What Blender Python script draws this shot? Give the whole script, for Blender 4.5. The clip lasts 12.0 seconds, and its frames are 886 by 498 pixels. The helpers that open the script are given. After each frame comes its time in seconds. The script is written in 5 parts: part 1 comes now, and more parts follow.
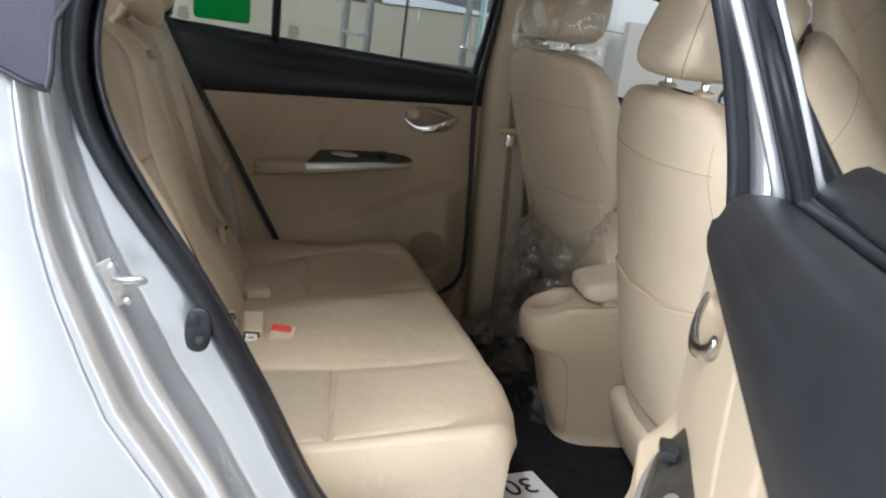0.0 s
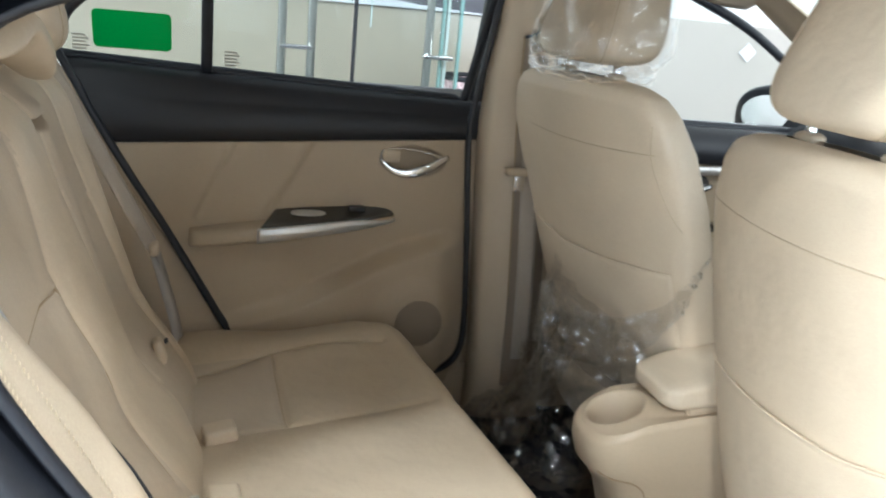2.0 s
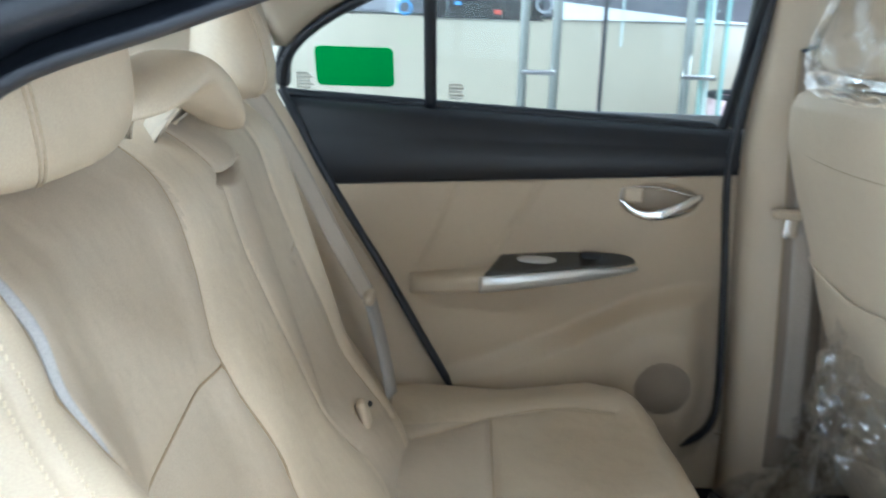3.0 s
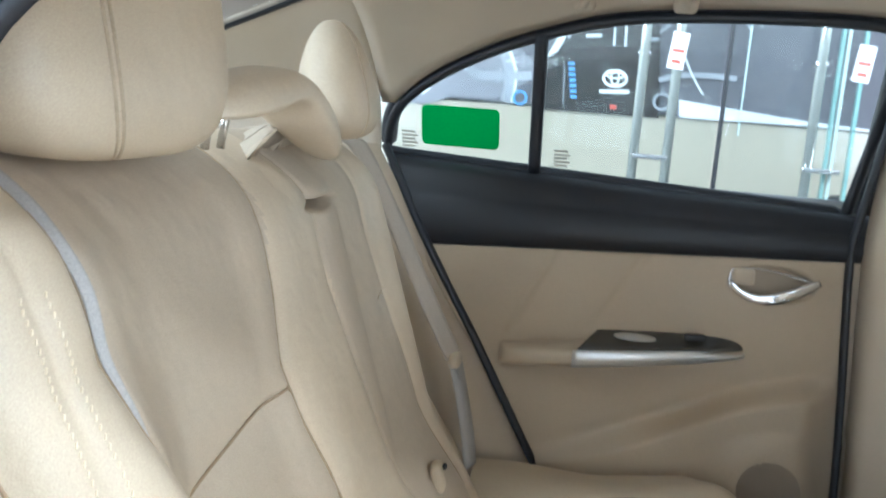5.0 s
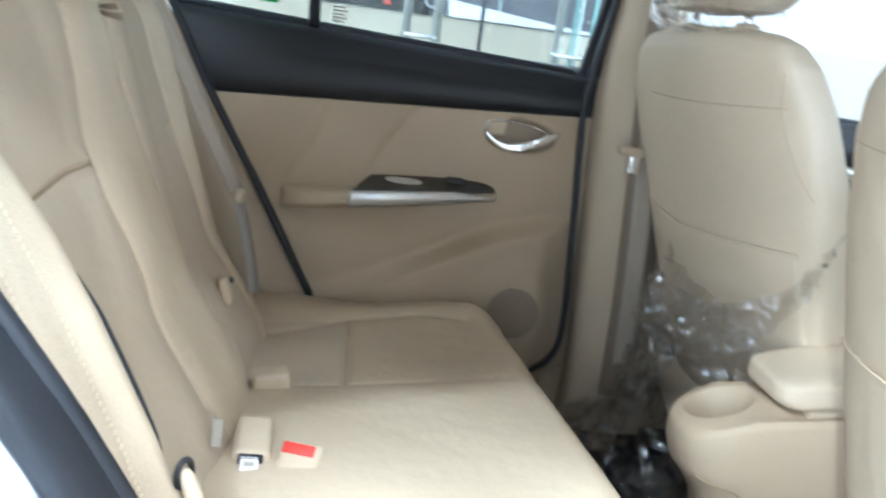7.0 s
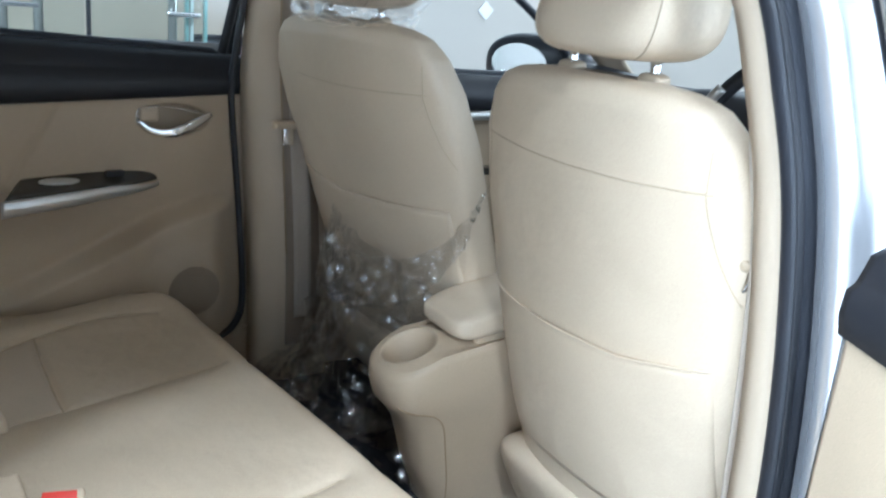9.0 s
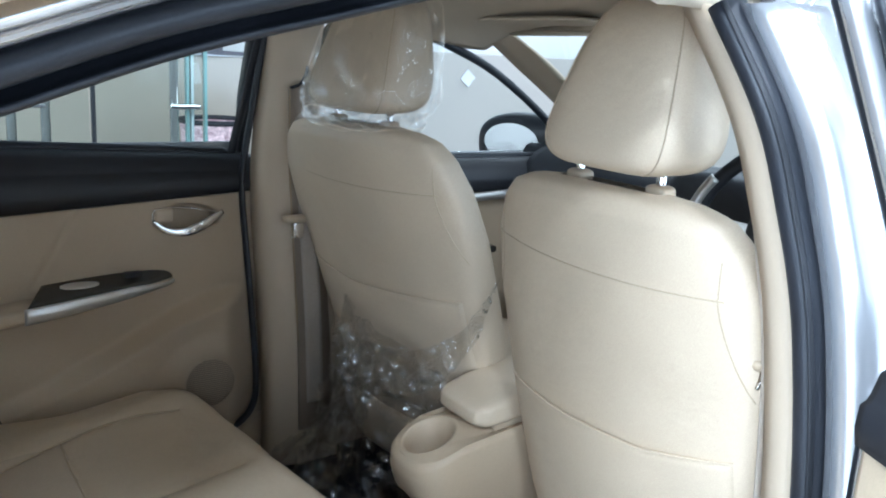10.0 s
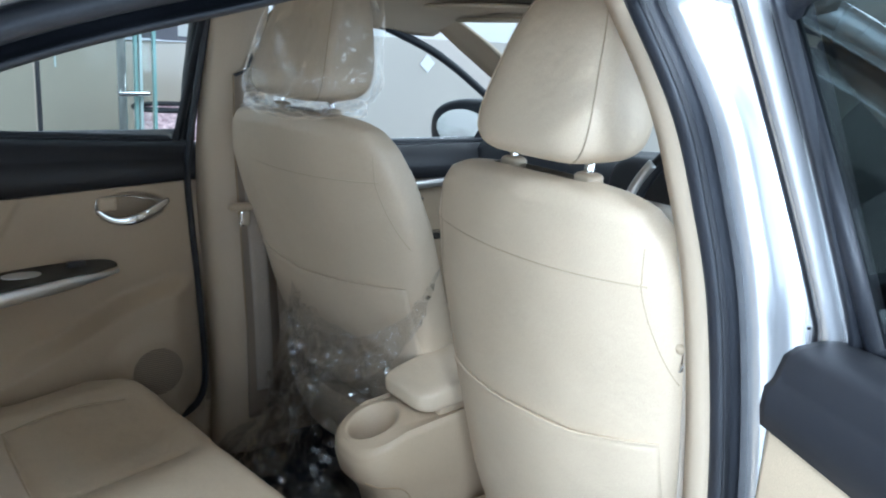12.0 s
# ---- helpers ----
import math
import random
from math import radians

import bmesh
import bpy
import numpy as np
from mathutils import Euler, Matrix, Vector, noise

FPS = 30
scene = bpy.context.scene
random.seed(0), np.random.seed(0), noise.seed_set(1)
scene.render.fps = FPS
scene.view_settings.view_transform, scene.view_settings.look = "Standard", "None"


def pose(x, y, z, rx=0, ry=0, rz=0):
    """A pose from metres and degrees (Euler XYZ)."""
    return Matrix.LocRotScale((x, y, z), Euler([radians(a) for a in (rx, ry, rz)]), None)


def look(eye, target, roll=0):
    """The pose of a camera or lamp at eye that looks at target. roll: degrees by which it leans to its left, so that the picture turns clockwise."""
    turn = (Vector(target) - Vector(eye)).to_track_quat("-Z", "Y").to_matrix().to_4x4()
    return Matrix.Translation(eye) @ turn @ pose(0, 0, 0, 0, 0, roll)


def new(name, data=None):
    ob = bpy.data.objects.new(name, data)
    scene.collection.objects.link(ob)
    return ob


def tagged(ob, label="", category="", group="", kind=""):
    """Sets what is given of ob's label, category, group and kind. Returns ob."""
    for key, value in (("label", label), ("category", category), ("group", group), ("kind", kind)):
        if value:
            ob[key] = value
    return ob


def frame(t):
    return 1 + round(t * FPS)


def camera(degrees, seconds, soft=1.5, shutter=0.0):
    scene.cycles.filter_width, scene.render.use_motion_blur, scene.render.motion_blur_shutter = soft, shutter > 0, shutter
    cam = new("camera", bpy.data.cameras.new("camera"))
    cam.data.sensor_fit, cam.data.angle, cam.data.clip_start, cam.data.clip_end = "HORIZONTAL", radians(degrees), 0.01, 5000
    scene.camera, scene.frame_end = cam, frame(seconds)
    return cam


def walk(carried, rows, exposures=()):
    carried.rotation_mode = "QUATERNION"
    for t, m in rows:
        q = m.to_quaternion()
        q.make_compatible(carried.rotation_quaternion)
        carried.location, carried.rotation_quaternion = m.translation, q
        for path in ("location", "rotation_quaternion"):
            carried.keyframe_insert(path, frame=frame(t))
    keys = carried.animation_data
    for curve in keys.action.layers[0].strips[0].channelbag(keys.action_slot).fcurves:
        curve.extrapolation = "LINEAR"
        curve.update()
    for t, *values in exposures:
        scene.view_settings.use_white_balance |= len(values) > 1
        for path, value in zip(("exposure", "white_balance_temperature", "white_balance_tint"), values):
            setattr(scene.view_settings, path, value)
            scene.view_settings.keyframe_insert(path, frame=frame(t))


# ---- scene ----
cam = camera(54.7, 12.0, soft=2.0, shutter=0.4)
PATH = [
    (0, (-0.49, -1.935, 1.198), (-0.157, -0.036, 0.668), 7.9),
    (0.5, (-0.567, -1.754, 1.192), (-0.043, 0.093, 0.632), 7.4),
    (1, (-0.593, -1.595, 1.228), (0.042, 0.221, 0.681), 8.5),
    (1.5, (-0.611, -1.416, 1.246), (0.001, 0.404, 0.688), 6.8),
    (2, (-0.608, -1.307, 1.249), (-0.074, 0.54, 0.697), 5.6),
    (2.5, (-0.579, -1.167, 1.259), (-0.267, 0.728, 0.702), 3.0),
    (2.8, (-0.561, -1.1, 1.259), (-0.499, 0.783, 0.683), 2.2),
    (3, (-0.504, -1.077, 1.258), (-0.582, 0.844, 0.706), 1.7),
    (3.2, (-0.428, -1.072, 1.239), (-0.68, 0.844, 0.726), 1.0),
    (4.8, (-0.529, -1.033, 1.182), (-0.823, 0.904, 0.781), 2.8),
    (5, (-0.48, -1.041, 1.166), (-0.819, 0.902, 0.839), 4.5),
    (5.5, (-0.468, -1.068, 1.078), (-0.857, 0.879, 0.836), 6.3),
    (6, (-0.474, -1.109, 1.064), (-0.812, 0.854, 0.885), 6.7),
    (6.5, (-0.452, -1.175, 1.037), (-0.566, 0.801, 0.752), 8.1),
    (7, (-0.465, -1.229, 1.033), (-0.263, 0.71, 0.587), 8.0),
    (7.5, (-0.464, -1.231, 1.034), (0.007, 0.636, 0.493), 6.3),
    (7.7, (-0.484, -1.217, 1.035), (0.063, 0.613, 0.443), 7.7),
    (9.3, (-0.691, -1.302, 1.254), (0.396, 0.288, 0.715), 4.5),
    (9.5, (-0.716, -1.303, 1.284), (0.363, 0.311, 0.804), 3.7),
    (10, (-0.739, -1.293, 1.296), (0.356, 0.318, 0.843), 3.2),
    (10.5, (-0.737, -1.274, 1.289), (0.422, 0.287, 0.818), 4.4),
    (11, (-0.741, -1.299, 1.284), (0.475, 0.212, 0.794), 5.0),
    (11.5, (-0.738, -1.308, 1.298), (0.486, 0.205, 0.836), 5.0),
    (12, (-0.698, -1.333, 1.305), (0.45, 0.231, 0.822), 3.2),
]
EXPOSURES = [(0.0, -1.0, 5900, 10), (0.5, -0.92, 6100, 10), (1.5, -0.44, 6000, 9), (2.0, -0.12, 5700, 6), (2.5, -0.04, 5250, 2), (3.1, 0.4, 5050, 2), (5.5, 0.36, 5200, 4), (6.6, 0.36, 5150, 4), (7.1, 0.32, 5100, 2), (7.6, 0.1, 5100, 0), (9.3, -0.42, 5080, 5), (12.0, -0.52, 5050, 4)]
walk(cam, [(t, look(eye, target, roll)) for t, eye, target, roll in PATH], EXPOSURES)

# ---- light ----
world = bpy.data.worlds.new("showroom_world")
scene.world = world
world.use_nodes = True
wn = world.node_tree.nodes
wn["Background"].inputs[0].default_value = (0.82, 0.9, 1.0, 1)
wn["Background"].inputs[1].default_value = 0.05


def area(name, eye, target, sx, sy, watts, colour):
    d = bpy.data.lights.new(name, "AREA")
    d.shape, d.size, d.size_y, d.energy, d.color = "RECTANGLE", sx, sy, watts, colour
    ob = new(name, d)
    ob.matrix_world = look(eye, target)
    return ob


# unseen lamps added as daylight from a glazed showroom front behind the camera
area("daylight_fill", (-5.2, -6.3, 1.9), (-0.4, 0, 1.0), 3.2, 3.2, 380, (0.93, 0.97, 1.0))
area("daylight_fill", (4.4, -6.3, 1.9), (-0.6, 0, 1.0), 4.0, 3.2, 340, (0.93, 0.97, 1.0))
# unseen lamp added as daylight from a side window behind the car
area("daylight_fill", (-6.85, -2.6, 1.8), (0, -2.6, 1.8), 3.4, 2.6, 680, (0.93, 0.97, 1.0))
# ceiling panels, unseen and added to fit the brightness, and round downlights: watts and width
LAMPS = {(-4.5, -2.4): (110, 1.4), (-2.0, -1.9): (150, 1.4), (-1.4, -2.9): (150, 0.26), (1.2, -2.9): (92, 0.45), (0.1, -2.05): (35, 0.26), (1.8, -1.5): (36, 1.4), (-4.2, 2.1): (75, 1.4), (3.4, 2.1): (50, 1.4), (7.0, -2.0): (92, 1.4), (7.0, 1.2): (113, 1.4)}
for (cx, cy), (watts, wide) in LAMPS.items():
    area("ceiling_lamp", (cx, cy, 3.36), (cx, cy, 0), wide, min(wide, 0.9), watts, (1.0, 0.98, 0.94))


# ---- materials ----
def mat(name, base, rough=0.5, metal=0.0, spec=0.5, vary=0.06, vscale=6.0, grain=0.0, gscale=400.0, bump=0.0, bscale=60.0, coat=0.0, sheen=0.0, stain=None):
    m = bpy.data.materials.new(name)
    m.use_nodes = True
    nt = m.node_tree
    n, l = nt.nodes, nt.links
    b = n["Principled BSDF"]
    tc = n.new("ShaderNodeTexCoord")
    big = n.new("ShaderNodeTexNoise")
    big.inputs["Scale"].default_value = vscale
    big.inputs["Detail"].default_value = 4
    l.new(tc.outputs["Object"], big.inputs["Vector"])
    ramp = n.new("ShaderNodeValToRGB")
    lo = [c * (1 - vary) for c in base]
    hi = [min(1, c * (1 + vary)) for c in base]
    if stain:
        lo = stain
    ramp.color_ramp.elements[0].position, ramp.color_ramp.elements[1].position = 0.3, 0.7
    ramp.color_ramp.elements[0].color = (*lo, 1)
    ramp.color_ramp.elements[1].color = (*hi, 1)
    l.new(big.outputs[0], ramp.inputs[0])
    fine = n.new("ShaderNodeTexNoise")
    fine.inputs["Scale"].default_value = gscale
    fine.inputs["Detail"].default_value = 2
    l.new(tc.outputs["Object"], fine.inputs["Vector"])
    mix = n.new("ShaderNodeMix")
    mix.data_type, mix.blend_type = "RGBA", "OVERLAY"
    mix.inputs[0].default_value = 0.25
    l.new(ramp.outputs[0], mix.inputs[6])
    l.new(fine.outputs[0], mix.inputs[7])
    l.new(mix.outputs[2], b.inputs["Base Color"])
    rr = n.new("ShaderNodeMapRange")
    rr.inputs[3].default_value, rr.inputs[4].default_value = max(0.02, rough - 0.07), min(1, rough + 0.07)
    l.new(big.outputs[0], rr.inputs[0])
    l.new(rr.outputs[0], b.inputs["Roughness"])
    b.inputs["Metallic"].default_value = metal
    b.inputs["Specular IOR Level"].default_value = spec
    b.inputs["Coat Weight"].default_value = coat
    b.inputs["Coat Roughness"].default_value = 0.08
    b.inputs["Sheen Weight"].default_value = sheen
    last = None
    for strength, node_scale, src in ((grain, gscale, fine), (bump, bscale, None)):
        if strength <= 0:
            continue
        if src is None:
            src = n.new("ShaderNodeTexNoise")
            src.inputs["Scale"].default_value = node_scale
            src.inputs["Detail"].default_value = 3
            l.new(tc.outputs["Object"], src.inputs["Vector"])
        bn = n.new("ShaderNodeBump")
        bn.inputs["Strength"].default_value = strength
        bn.inputs["Distance"].default_value = 0.4 / node_scale
        l.new(src.outputs[0], bn.inputs["Height"])
        if last:
            l.new(last.outputs[0], bn.inputs["Normal"])
        last = bn
    if last:
        l.new(last.outputs[0], b.inputs["Normal"])
    return m


def car_paint(name, base):
    """Silver metallic paint: fine flakes under a clear coat, no mottling."""
    m = bpy.data.materials.new(name)
    m.use_nodes = True
    n, l = m.node_tree.nodes, m.node_tree.links
    b = n["Principled BSDF"]
    tc = n.new("ShaderNodeTexCoord")
    flake = n.new("ShaderNodeTexNoise")
    flake.inputs["Scale"].default_value = 1800
    l.new(tc.outputs["Object"], flake.inputs["Vector"])
    ramp = n.new("ShaderNodeValToRGB")
    ramp.color_ramp.elements[0].color = (*[c * 0.96 for c in base], 1)
    ramp.color_ramp.elements[1].color = (*[min(1, c * 1.04) for c in base], 1)
    l.new(flake.outputs[0], ramp.inputs[0])
    l.new(ramp.outputs[0], b.inputs["Base Color"])
    b.inputs["Metallic"].default_value = 0.7
    b.inputs["Roughness"].default_value = 0.27
    b.inputs["Coat Weight"].default_value = 0.7
    b.inputs["Coat Roughness"].default_value = 0.04
    return m


PAINT = car_paint("silver_paint", (0.7, 0.71, 0.735))
LEATHER = mat("beige_leather", (0.6, 0.495, 0.36), 0.48, vary=0.05, vscale=5, grain=0.3, gscale=700, bump=0.22, bscale=16)
LEATHER_IN = mat("beige_leather_insert", (0.52, 0.43, 0.32), 0.6, vary=0.05, vscale=5, grain=0.35, gscale=800, bump=0.2, bscale=18)
SEAM_SOFT = mat("seam_beige_thread", (0.48, 0.385, 0.265), 0.7, vary=0.1)
# thread colour darkened to carry the shade of seam grooves and joints
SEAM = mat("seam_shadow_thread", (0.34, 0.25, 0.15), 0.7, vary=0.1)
STITCH = mat("cream_thread", (0.85, 0.74, 0.56), 0.7, vary=0.05)
TRIM = mat("beige_plastic_trim", (0.47, 0.375, 0.26), 0.5, vary=0.05, vscale=4, grain=0.3, gscale=900, bump=0.05, bscale=20)
TRIM_LIGHT = mat("beige_pillar_trim", (0.56, 0.46, 0.335), 0.55, vary=0.05, vscale=4, grain=0.3, gscale=900)
LINER = mat("headliner_cloth", (0.6, 0.52, 0.41), 0.9, vary=0.04, grain=0.4, gscale=1200, spec=0.2)
BLACK = mat("black_soft_plastic", (0.016, 0.017, 0.021), 0.5, vary=0.15, grain=0.4, gscale=900)
RUBBER = mat("black_rubber", (0.018, 0.02, 0.026), 0.42, vary=0.2, vscale=12, grain=0.2, gscale=300)
GLOSSBLACK = mat("gloss_black_plastic", (0.008, 0.009, 0.012), 0.3, vary=0.1)
TAPE = mat("dark_satin_tape", (0.05, 0.055, 0.06), 0.32, vary=0.1, coat=0.3)
CARPET = mat("black_carpet", (0.014, 0.014, 0.016), 0.95, vary=0.3, vscale=30, grain=0.8, gscale=600, spec=0.15)
CHROME = mat("chrome", (0.78, 0.78, 0.78), 0.12, metal=1.0, vary=0.04)
SILVER = mat("satin_silver_plastic", (0.62, 0.6, 0.57), 0.32, metal=0.7, vary=0.05)
SWITCH = mat("dark_switch_panel", (0.05, 0.045, 0.038), 0.2, vary=0.2, coat=0.4)
STEEL = mat("zinc_steel", (0.6, 0.6, 0.6), 0.35, metal=0.9, vary=0.15, vscale=60)
BELT = mat("grey_beige_webbing", (0.42, 0.36, 0.29), 0.75, vary=0.06, grain=0.5, gscale=500)
BELTG = mat("grey_webbing", (0.42, 0.395, 0.37), 0.7, vary=0.05, grain=0.5, gscale=500)
COVER = mat("brown_grey_pillar_plastic", (0.27, 0.215, 0.16), 0.6, vary=0.08, vscale=8, grain=0.3, gscale=800)
RED = mat("red_button", (0.72, 0.06, 0.045), 0.4, vary=0.05)
GREEN = mat("green_sticker", (0.004, 0.42, 0.075), 0.45, vary=0.03)
PAPER = mat("white_paper", (0.82, 0.82, 0.84), 0.8, vary=0.03)
INK = mat("black_ink", (0.02, 0.02, 0.02), 0.7, vary=0.1)
PRINT = mat("grey_glass_print", (0.45, 0.42, 0.36), 0.7, vary=0.1)
FLOORTILE = mat("glossy_floor_tile", (0.36, 0.35, 0.33), 0.15, vary=0.05, vscale=2)
WALLWHITE = mat("white_wall_paint", (0.8, 0.8, 0.78), 0.7, vary=0.02, vscale=2, grain=0.1, gscale=80)
CEILING = mat("grey_ceiling_board", (0.36, 0.36, 0.36), 0.8, vary=0.03, vscale=2, grain=0.2, gscale=60)
PANEL = mat("cream_wall_panel", (0.4, 0.345, 0.275), 0.16, vary=0.03, vscale=1.5)
GREYPANEL = mat("grey_beige_partition", (0.5, 0.46, 0.41), 0.5, vary=0.03, vscale=2)


def glassy(name, tint, gloss, rough=0.02):
    """Clear pane: light passes, gloss rises at grazing angles."""
    m = bpy.data.materials.new(name)
    m.use_nodes = True
    nt = m.node_tree
    n, l = nt.nodes, nt.links
    n.remove(n["Principled BSDF"])
    out = n["Material Output"]
    tr = n.new("ShaderNodeBsdfTransparent")
    tr.inputs[0].default_value = (*tint, 1)
    gl = n.new("ShaderNodeBsdfGlossy")
    gl.inputs["Roughness"].default_value = rough
    fr = n.new("ShaderNodeFresnel")
    fr.inputs[0].default_value = 1.45
    mul = n.new("ShaderNodeMath")
    mul.operation = "MULTIPLY"
    mul.inputs[1].default_value = gloss
    l.new(fr.outputs[0], mul.inputs[0])
    mx = n.new("ShaderNodeMixShader")
    l.new(mul.outputs[0], mx.inputs[0])
    l.new(tr.outputs[0], mx.inputs[1])
    l.new(gl.outputs[0], mx.inputs[2])
    l.new(mx.outputs[0], out.inputs[0])
    return m


def cling(name, tint, gloss, rough, bumpy, bscale):
    """Thin clear film: tint dims what shows through, and its skin adds a glint that rises at grazing angles."""
    m = bpy.data.materials.new(name)
    m.use_nodes = True
    n, l = m.node_tree.nodes, m.node_tree.links
    n.remove(n["Principled BSDF"])
    tr = n.new("ShaderNodeBsdfTransparent")
    tr.inputs[0].default_value = (tint, tint * 1.005, tint * 1.01, 1)
    gl = n.new("ShaderNodeBsdfGlossy")
    gl.inputs["Roughness"].default_value = rough
    fr = n.new("ShaderNodeFresnel")
    fr.inputs[0].default_value = 1.5
    mul = n.new("ShaderNodeMath")
    mul.operation, mul.use_clamp = "MULTIPLY", True
    mul.inputs[1].default_value = gloss
    l.new(fr.outputs[0], mul.inputs[0])
    top = n.new("ShaderNodeMath")
    top.operation = "MINIMUM"
    top.inputs[1].default_value = 0.32
    l.new(mul.outputs[0], top.inputs[0])
    l.new(top.outputs[0], gl.inputs["Color"])
    tc = n.new("ShaderNodeTexCoord")
    ns = n.new("ShaderNodeTexNoise")
    ns.inputs["Scale"].default_value = bscale * 0.5
    l.new(tc.outputs["Object"], ns.inputs["Vector"])
    warp = n.new("ShaderNodeVectorMath")
    warp.operation = "MULTIPLY_ADD"
    warp.inputs[1].default_value = (0.06, 0.06, 0.06)
    l.new(ns.outputs[1], warp.inputs[0])
    l.new(tc.outputs["Object"], warp.inputs[2])
    facet = n.new("ShaderNodeTexVoronoi")
    facet.inputs["Scale"].default_value = bscale
    l.new(warp.outputs[0], facet.inputs["Vector"])
    bn = n.new("ShaderNodeBump")
    bn.inputs["Strength"].default_value = bumpy
    bn.inputs["Distance"].default_value = 0.5 / bscale
    l.new(facet.outputs[0], bn.inputs["Height"])
    for node in (gl, fr):
        l.new(bn.outputs[0], node.inputs["Normal"])
    add = n.new("ShaderNodeAddShader")
    l.new(tr.outputs[0], add.inputs[0])
    l.new(gl.outputs[0], add.inputs[1])
    l.new(add.outputs[0], n["Material Output"].inputs[0])
    return m


# low tint puts the shade round the seat base into the hanging film
FILM = cling("clear_plastic_film", 0.74, 2.2, 0.13, 0.7, 13.0)
FILM_SOFT = cling("clear_plastic_wrap", 0.86, 1.1, 0.09, 0.35, 15.0)
GLASS = glassy("window_glass", (0.93, 0.96, 0.95), 0.7)
REARGLASS = glassy("tinted_rear_glass", (0.66, 0.69, 0.69), 0.8)
DOORGLASS = glassy("tinted_door_glass", (0.1, 0.12, 0.12), 3.2)
CASEGLASS = glassy("showcase_glass", (0.9, 0.93, 0.92), 0.5)
TEAL = mat("teal_glass_edge", (0.22, 0.38, 0.36), 0.15, vary=0.1, coat=0.5)


def glow(name, colour, strength):
    m = bpy.data.materials.new(name)
    m.use_nodes = True
    b = m.node_tree.nodes["Principled BSDF"]
    b.inputs["Base Color"].default_value = (*colour, 1)
    b.inputs["Emission Color"].default_value = (*colour, 1)
    b.inputs["Emission Strength"].default_value = strength
    return m


LAMPGLOW = glow("ceiling_lamp_diffuser", (1, 0.98, 0.95), 1.0)
BRIGHT = glow("daylight_glow_board", (0.95, 0.98, 1.0), 0.35)


# ---- mesh helpers ----
def part(name, me, material, parent=None, label="", smooth=True):
    """One mesh object, from a bmesh or a mesh, under a thing or a part."""
    if isinstance(me, bmesh.types.BMesh):
        bm, me = me, bpy.data.meshes.new(name)
        bm.to_mesh(me)
        bm.free()
    me.materials.append(material)
    if smooth:
        me.polygons.foreach_set("use_smooth", [True] * len(me.polygons))
    ob = new(name, me)
    if parent is not None:
        ob.parent = parent
    if label:
        ob["label"] = label
    return ob


def thing(name, label, category, group="", kind="", at=(0, 0, 0)):
    ob = new(name)
    ob.location = at
    return tagged(ob, label, category, group, kind)


def grid(P, ring=False, flip=False, caps=False):
    """Mesh from an array of rows of points; ring closes each row on itself."""
    P = np.asarray(P, float)
    n, m, _ = P.shape
    i, j = np.meshgrid(np.arange(n - 1), np.arange(m if ring else m - 1), indexing="ij")
    i, j = i.ravel(), j.ravel()
    k = (j + 1) % m
    q = np.stack([i * m + j, i * m + k, (i + 1) * m + k, (i + 1) * m + j], 1)
    faces = q.tolist()
    if caps:
        faces += [list(range(m))[::-1], [(n - 1) * m + a for a in range(m)]]
    if flip:
        faces = [f[::-1] for f in faces]
    me = bpy.data.meshes.new("m")
    me.from_pydata(P.reshape(-1, 3).tolist(), [], faces)
    me.update()
    return me


def solid(ob, thick, offset=-1.0):
    md = ob.modifiers.new("thickness", "SOLIDIFY")
    md.thickness, md.offset = thick, offset
    return ob


def spline(pts, n=60, closed=False):
    """Smooth curve through a few points, n samples, evenly by length."""
    p = np.asarray(pts, float)
    if closed:
        p = np.vstack([p[-1], p, p[0], p[1]])
    else:
        p = np.vstack([2 * p[0] - p[1], p, 2 * p[-1] - p[-2]])
    out = []
    for a in range(len(p) - 3):
        t = np.linspace(0, 1, 16, endpoint=False)[:, None]
        p0, p1, p2, p3 = p[a : a + 4]
        out.append(0.5 * (2 * p1 + (p2 - p0) * t + (2 * p0 - 5 * p1 + 4 * p2 - p3) * t**2 + (3 * p1 - p0 - 3 * p2 + p3) * t**3))
    out.append(p[-2][None])
    c = np.vstack(out)
    s = np.r_[0, np.cumsum(np.linalg.norm(np.diff(c, axis=0), axis=1))]
    u = np.linspace(0, s[-1], n)
    return np.stack([np.interp(u, s, c[:, a]) for a in range(c.shape[1])], 1)


def sweep(path, ra, rb=None, seg=10, up=(0, 0, 1), closed=False, taper=None, square=2.0):
    """A tube along a path, ra wide along the side and rb along up; square over 2 makes it boxy."""
    path = np.asarray(path, float)
    rb = rb or ra
    t = np.gradient(path, axis=0)
    if closed:
        t[0] = t[-1] = path[1] - path[-2]
    t /= np.linalg.norm(t, axis=1)[:, None] + 1e-9
    side = np.cross(t, np.asarray(up, float))
    side /= np.linalg.norm(side, axis=1)[:, None] + 1e-9
    upv = np.cross(side, t)
    a = np.linspace(0, 2 * np.pi, seg, endpoint=False)
    c, s = np.cos(a), np.sin(a)
    c, s = np.sign(c) * np.abs(c) ** (2 / square), np.sign(s) * np.abs(s) ** (2 / square)
    k = np.ones(len(path)) if taper is None else np.asarray(taper)
    P = path[:, None] + k[:, None, None] * (ra * c[None, :, None] * side[:, None] + rb * s[None, :, None] * upv[:, None])
    return grid(P, ring=True, caps=not closed)


